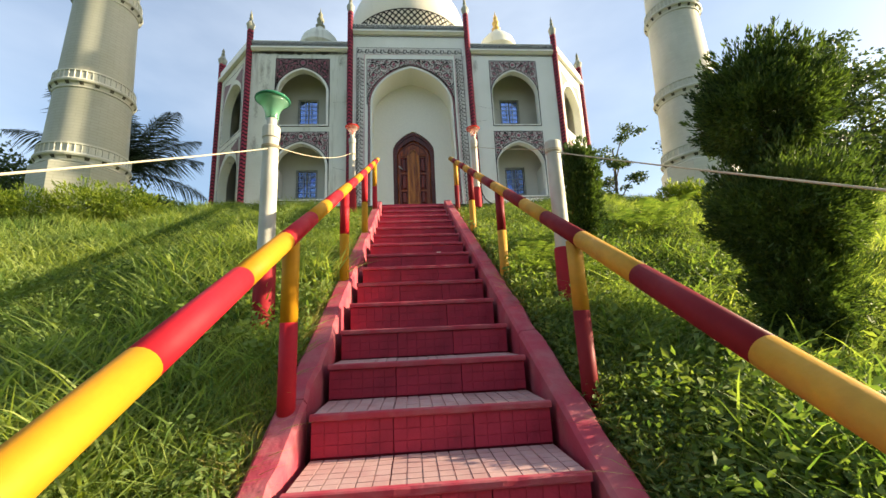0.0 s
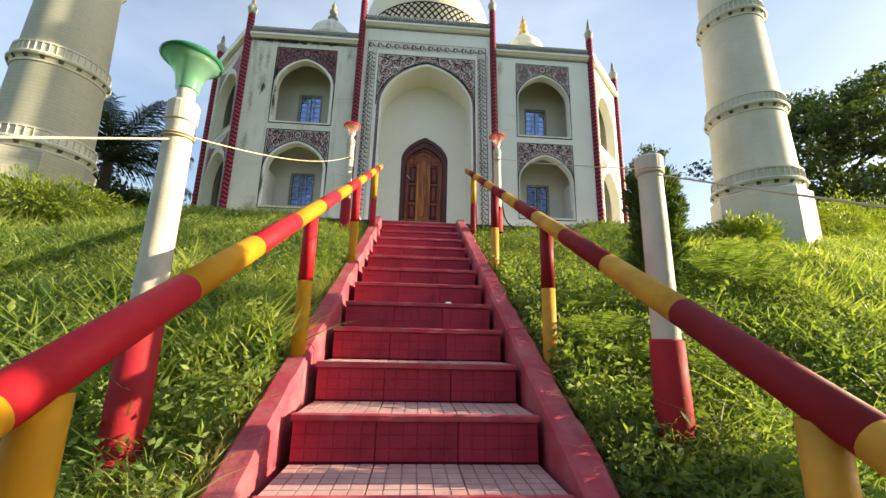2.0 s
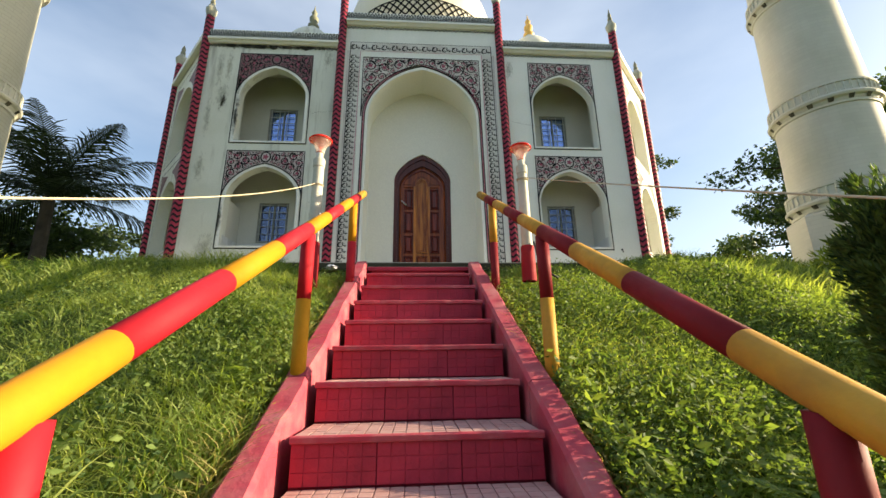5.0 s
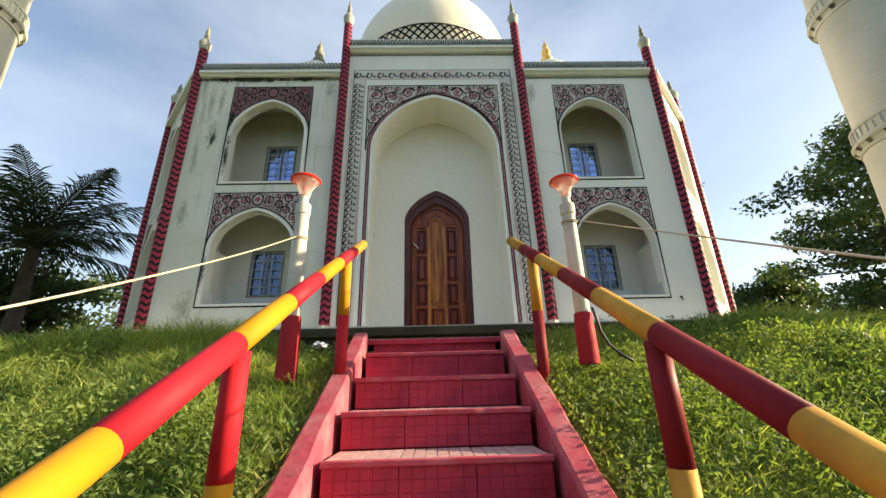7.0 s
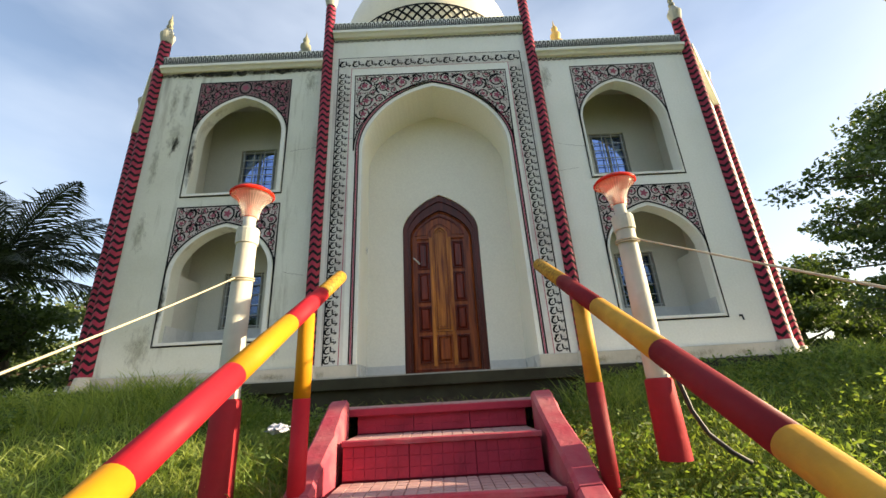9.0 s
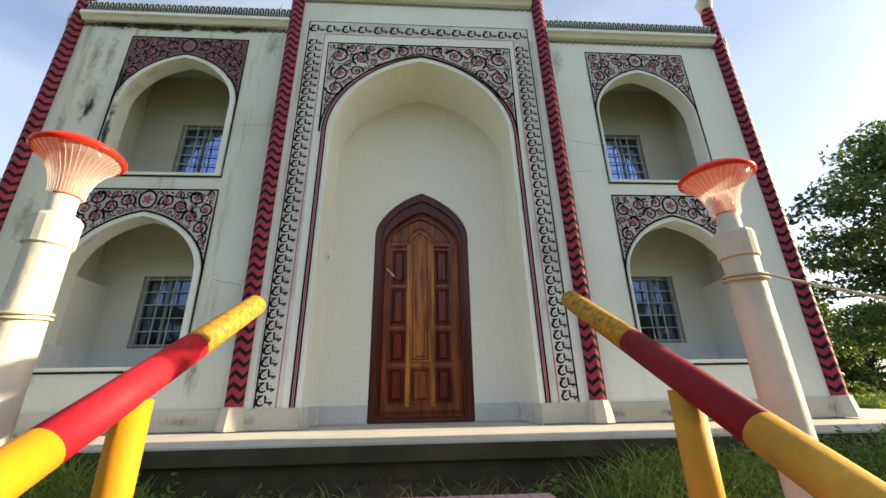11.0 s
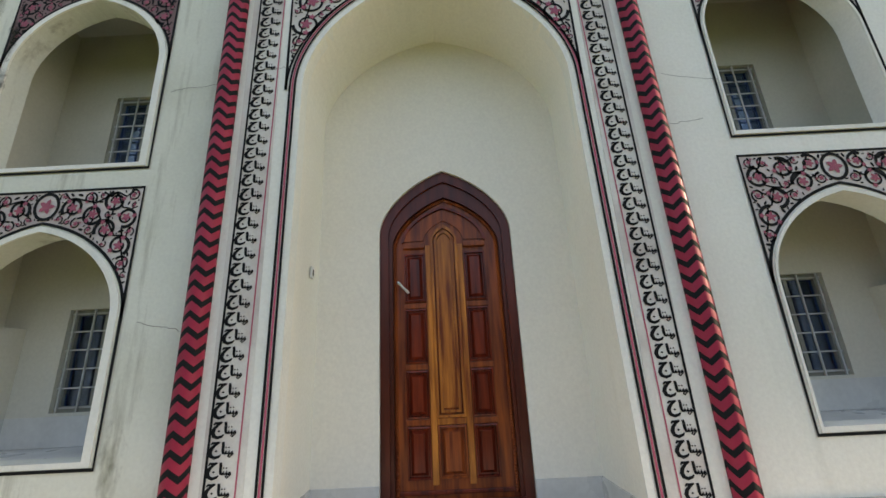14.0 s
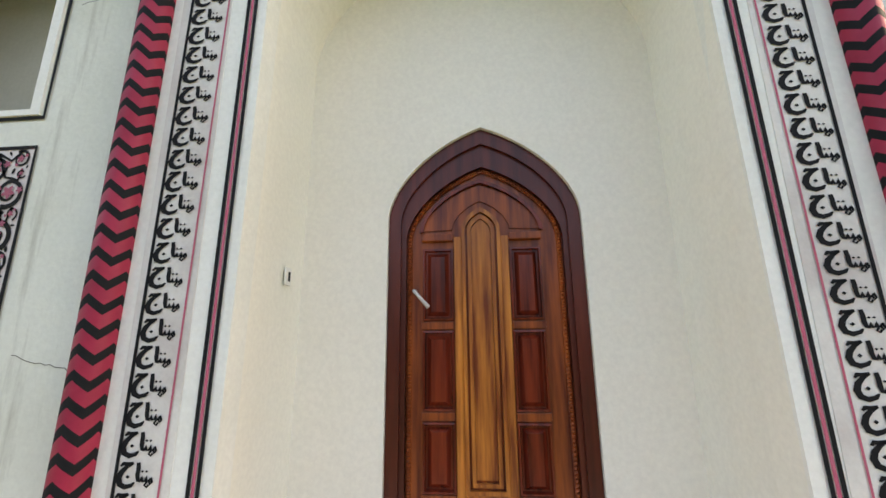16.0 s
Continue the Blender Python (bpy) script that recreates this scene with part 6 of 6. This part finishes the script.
for fx, fy, fn, fl in ((1.15, 3.30, 11, 0.36), (1.22, 3.08, 10, 0.34), (1.08, 3.62, 9, 0.28), (1.34, 3.75, 9, 0.30), (1.55, 3.0, 8, 0.30), (2.75, 4.30, 11, 0.46), (2.85, 4.05, 10, 0.44), (2.1, 5.0, 8, 0.30), (3.3, 4.6, 9, 0.42), (-0.95, 2.05, 7, 0.22), (-0.70, 4.50, 8, 0.22), (1.00, 5.98, 8, 0.20), (3.9, 5.2, 9, 0.4)):
    fern(fx, fy, fn, fl)


def sprays(name, centre, radii, n, size, material, parent, ragged=0.18, drop=0.0):
    """Leaf sprays filling a lumpy ellipsoid shell."""
    d = gen.normal(size=(n, 3))
    d /= np.linalg.norm(d, axis=1)[:, None]
    lump = 1 + ragged * (np.sin(5 * d[:, 0] + 3 * d[:, 2]) * np.sin(4 * d[:, 1] + 2) + 0.6 * np.sin(9 * d[:, 2] + 7 * d[:, 0]))
    r = (0.72 + 0.30 * gen.random(n) ** 0.6) * lump
    p = np.asarray(centre) + d * r[:, None] * np.asarray(radii)
    return leaves(name, p, size, material, parent, 0.0, 0.26, drop, d * 1.1 + np.array([0, 0, 0.5]), 0.5)


def conifer(x, y, tiers, n, label, size):
    z0 = float(ground_z(x, y))
    ob = thing("conifer_shrub", label, "shrub", pose(x, y, 0), group="clipped conifers")
    zt = max(c + h for c, r, h in tiers)
    part("trunk", tube([(0, 0, z0 - 0.1), (0.02, 0.01, (z0 + zt) / 2), (0, 0, zt - 0.15)], [0.035, 0.028, 0.01], 8), M_BARK, ob)
    for c, r, h in tiers:
        sprays("foliage", (0, 0, c), (r, r, h), n, size, M_CONIFER, ob)
        k = 120
        d = gen.normal(size=(k, 3))
        d /= np.linalg.norm(d, axis=1)[:, None]
        at = np.repeat(np.array([0, 0, c]) + d * np.array([r, r, h]) * (0.80 + 0.20 * gen.random((k, 1))), 60, axis=0)
        out = np.repeat(d, 60, axis=0)
        along = gen.random((k * 60, 1)) * 0.105
        at = at + (out + np.array([0, 0, 0.9])) * along + gen.normal(size=at.shape) * (0.030 - 0.24 * along)
        leaves("tuft", at, size, M_CONIFER, ob, 0.0, 0.24, 0.0, out * 0.9 + np.array([0, 0, 0.8]), 0.45)
        sprays("inner_foliage", (0, 0, c), (r * 0.72, r * 0.72, h * 0.78), n // 4, size * 1.6, M_CONIFER, ob)


conifer(2.24, 2.05, ((1.60, 0.20, 0.40), (2.05, 0.345, 0.31), (2.67, 0.315, 0.27), (2.87, 0.21, 0.14)), 17000, "dark green clipped conifer shrub in two tiers", 0.034)


def bush(x, y, w, d, h, n, material, label, size=0.055):
    z0 = float(ground_z(x, y))
    ob = thing("bush", label, "bush", pose(x, y, 0), group="bushes")
    part("stem", tube([(0, 0, z0 - 0.1), (0.03, 0, z0 + h * 0.5)], [0.03, 0.012], 7), M_BARK, ob)
    for i in range(5):
        a = i * 2.4
        sprays("foliage", (w * 0.45 * math.cos(a), d * 0.4 * math.sin(a), z0 + h * (0.42 + 0.12 * math.sin(i * 3.1))), (w * 0.55, d * 0.55, h * 0.52), n // 2, size, material, ob, 0.28)


conifer(1.80, 3.66, ((2.54, 0.075, 0.32), (2.78, 0.105, 0.28), (2.98, 0.075, 0.17)), 9000, "narrow dark green conifer shrub on the slope", 0.036)


bush(-4.55, 6.10, 0.85, 0.6, 0.45, 3000, M_HEDGE, "yellow-green bush beside the minaret")
bush(-5.75, 5.85, 0.95, 0.6, 0.50, 3000, M_HEDGE, "yellow-green bush beside the minaret")
bush(-7.1, 6.1, 1.1, 0.7, 0.55, 3000, M_HEDGE, "yellow-green bush beside the minaret")
bush(-8.9, 6.6, 1.3, 0.8, 0.65, 3000, M_HEDGE, "yellow-green bush on the hill")
bush(4.95, 6.35, 0.45, 0.35, 0.45, 1500, M_HEDGE, "small green shrub at the foot of the minaret", 0.07)
bush(7.3, 7.3, 0.9, 0.7, 0.85, 2600, M_HEDGE, "bright yellow-green bush on the hill")
bush(8.9, 7.8, 1.1, 0.7, 0.9, 2600, M_HEDGE, "bright yellow-green bush on the hill")


def palm(x, y, z0, z1, n, ln):
    ob = thing("palm_tree", "dark feather palm with ragged arching fronds", "palm tree", pose(x, y, 0))
    part("trunk", tube([(0.0, 0, z0 - 0.3), (0.04, 0.03, (z0 + z1) / 2), (0, 0, z1)], [0.15, 0.12, 0.10], 10), M_BARK, ob)
    for i in range(n):
        a = 2.4 * i + 0.3 * gen.random()
        el = radians(82 - 92 * (i / n) + 7 * gen.normal())
        L = ln * (0.8 + 0.35 * gen.random())
        pts = []
        p = np.array([0, 0, z1 - 0.05])
        m = 16
        for k in range(m):
            e = el - radians(50) * (k / m) ** 1.5
            pts.append(p.copy())
            p = p + L / m * np.array([math.cos(e) * math.cos(a), math.cos(e) * math.sin(a), math.sin(e)])
        fr_ = part("frond_stem", tube(pts, [0.022 * (1 - 0.8 * k / m) for k in range(m)], 5), M_PALM, ob)
        vs, fs = [], []
        side = np.array([-math.sin(a), math.cos(a), 0.0])
        for k in range(2, 46):
            t = k / 46
            q = t * (m - 1)
            c = pts[int(q)] + (pts[min(int(q) + 1, m - 1)] - pts[int(q)]) * (q - int(q))
            ax = pts[min(int(q) + 1, m - 1)] - pts[max(int(q) - 1, 0)]
            ax = ax / (np.linalg.norm(ax) + 1e-9)
            up_ = np.cross(side, ax)
            wl_ = L * 0.34 * math.sin(math.pi * min(1.0, 0.14 + t * 0.84)) * (0.8 + 0.4 * gen.random())
            for s in (-1, 1):
                d = side * s * 0.8 + ax * 0.75 + up_ * (0.15 + 0.3 * gen.random())
                d = d / np.linalg.norm(d)
                mid = c + d * wl_ * 0.5
                tip = c + d * wl_ - np.array([0, 0, wl_ * (0.18 + 0.25 * gen.random())])
                wd = ax * 0.016
                b = len(vs)
                vs += [c - wd, c + wd, mid + wd, mid - wd, tip]
                fs += [(b, b + 1, b + 2), (b, b + 2, b + 3), (b + 3, b + 2, b + 4)]
        mesh_from("frond_blade", np.array(vs), np.array(fs), M_PALM, fr_)


palm(-7.4, 10.5, 3.5, 6.0, 19, 2.25)


def tree(x, y, z0, limbs, label, leaf, n_leaf, seed, r0=0.28):
    """Tapered trunk, limbs that end in leaf clumps. limbs: (azimuth, height on trunk, length, rise, clump radius)."""
    ob = thing("tree", label, "tree", pose(x, y, z0), group="trees")
    top = max(h for _, h, _, _, _ in limbs)
    part("trunk", tube([(0, 0, -0.5), (0.1, 0.05, top * 0.35), (-0.08, 0.1, top * 0.7), (0, 0, top)], [r0 * 1.2, r0, r0 * 0.7, r0 * 0.3], 10), M_BARK, ob)
    pts = []
    bm = bmesh.new()
    for az, h, ln, rise, cr in limbs:
        c, s = math.cos(radians(az)), math.sin(radians(az))
        end = np.array([c * ln, s * ln, h + rise])
        tube([(0, 0, h * 0.9), (c * ln * 0.5, s * ln * 0.5, h + rise * 0.65), tuple(end)], [r0 * 0.35, r0 * 0.2, r0 * 0.06], 6, bm)
        for q in range(5):
            t = 0.45 + 0.6 * q / 4
            cc = np.array([c * ln * t, s * ln * t, h + rise * min(1, t)]) + gen.normal(size=3) * cr * 0.35
            k = n_leaf // 5
            d = gen.normal(size=(k, 3))
            d /= np.linalg.norm(d, axis=1)[:, None]
            rr = gen.random(k) ** 0.45
            pts.append(cc + d * rr[:, None] * np.array([cr, cr, cr * 0.34]))
    part("limb_frame", bm, M_BARK, ob)
    leaves("crown", np.concatenate(pts), leaf, M_TREE, ob, 0.2, 0.5, 0.25)


rg = random.Random(21)
limbs = []
for i in range(46):
    h = 1.0 + 8.0 * (i / 45)
    reach = 4.6 * math.sin(math.pi * (0.22 + 0.70 * i / 45)) ** 0.8
    limbs.append(((i * 137.5) % 360, h, reach * rg.uniform(0.55, 1.1), rg.uniform(0.1, 0.8), rg.uniform(0.7, 1.25)))
tree(17.8, 15.4, 3.2, limbs, "dark green tree with layered spreading branches", 0.20, 950, 1, 0.24)
limbs = [((i * 137.5) % 360, 1.0 + 4.2 * i / 15, rg.uniform(1.6, 3.4), rg.uniform(0.1, 0.6), rg.uniform(0.7, 1.2)) for i in range(16)]
small = [((i * 137.5) % 360, 5.0 + 7.0 * i / 10, rg.uniform(0.7, 2.0), rg.uniform(0.2, 0.9), rg.uniform(0.4, 0.8)) for i in range(11)]
tree(16.2, 28.0, 2.9, small, "slender airy tree far beyond the mausoleum", 0.22, 460, 11, 0.16)
tree(17.4, 23.5, 2.9, limbs, "dark green broad-leaved tree", 0.24, 900, 2, 0.2)
tree(26.0, 27.0, 2.9, limbs, "dark green broad-leaved tree", 0.26, 900, 3, 0.2)
limbs = [((i * 137.5) % 360, 0.6 + 2.0 * i / 12, rg.uniform(0.9, 2.2), rg.uniform(0.1, 0.5), rg.uniform(0.5, 0.9)) for i in range(13)]
tree(-8.7, 12.2, 3.4, limbs, "low dark tree behind the palm", 0.13, 900, 4, 0.12)
tree(-10.6, 11.0, 3.4, limbs, "low dark tree behind the palm", 0.13, 900, 5, 0.12)
tree(-12.5, 13.5, 3.4, limbs, "low dark tree behind the palm", 0.18, 1000, 6, 0.12)
tree(12.0, 24.5, 2.6, limbs, "low distant tree at the edge of the hill", 0.2, 900, 7, 0.12)
tree(21.0, 30.0, 2.2, limbs, "low distant tree at the edge of the hill", 0.24, 900, 8, 0.12)
tree(29.0, 33.0, 2.2, limbs, "low distant tree at the edge of the hill", 0.24, 900, 9, 0.12)

# trees at the foot of the hill, behind the start of the walk
limbs = [((i * 137.5) % 360, 2.0 + 9.6 * i / 23, rg.uniform(2.0, 4.4), rg.uniform(0.1, 0.8), rg.uniform(1.1, 1.8)) for i in range(24)]
for tx, ty in ((-20, -16), (-13.5, -18), (-7.5, -19), (-1.5, -18), (4.5, -20), (10.5, -18), (17, -16.5)):
    tree(tx, ty, -1.6, limbs, "broad-leaved tree at the foot of the hill", 0.34, 420, 10, 0.2)
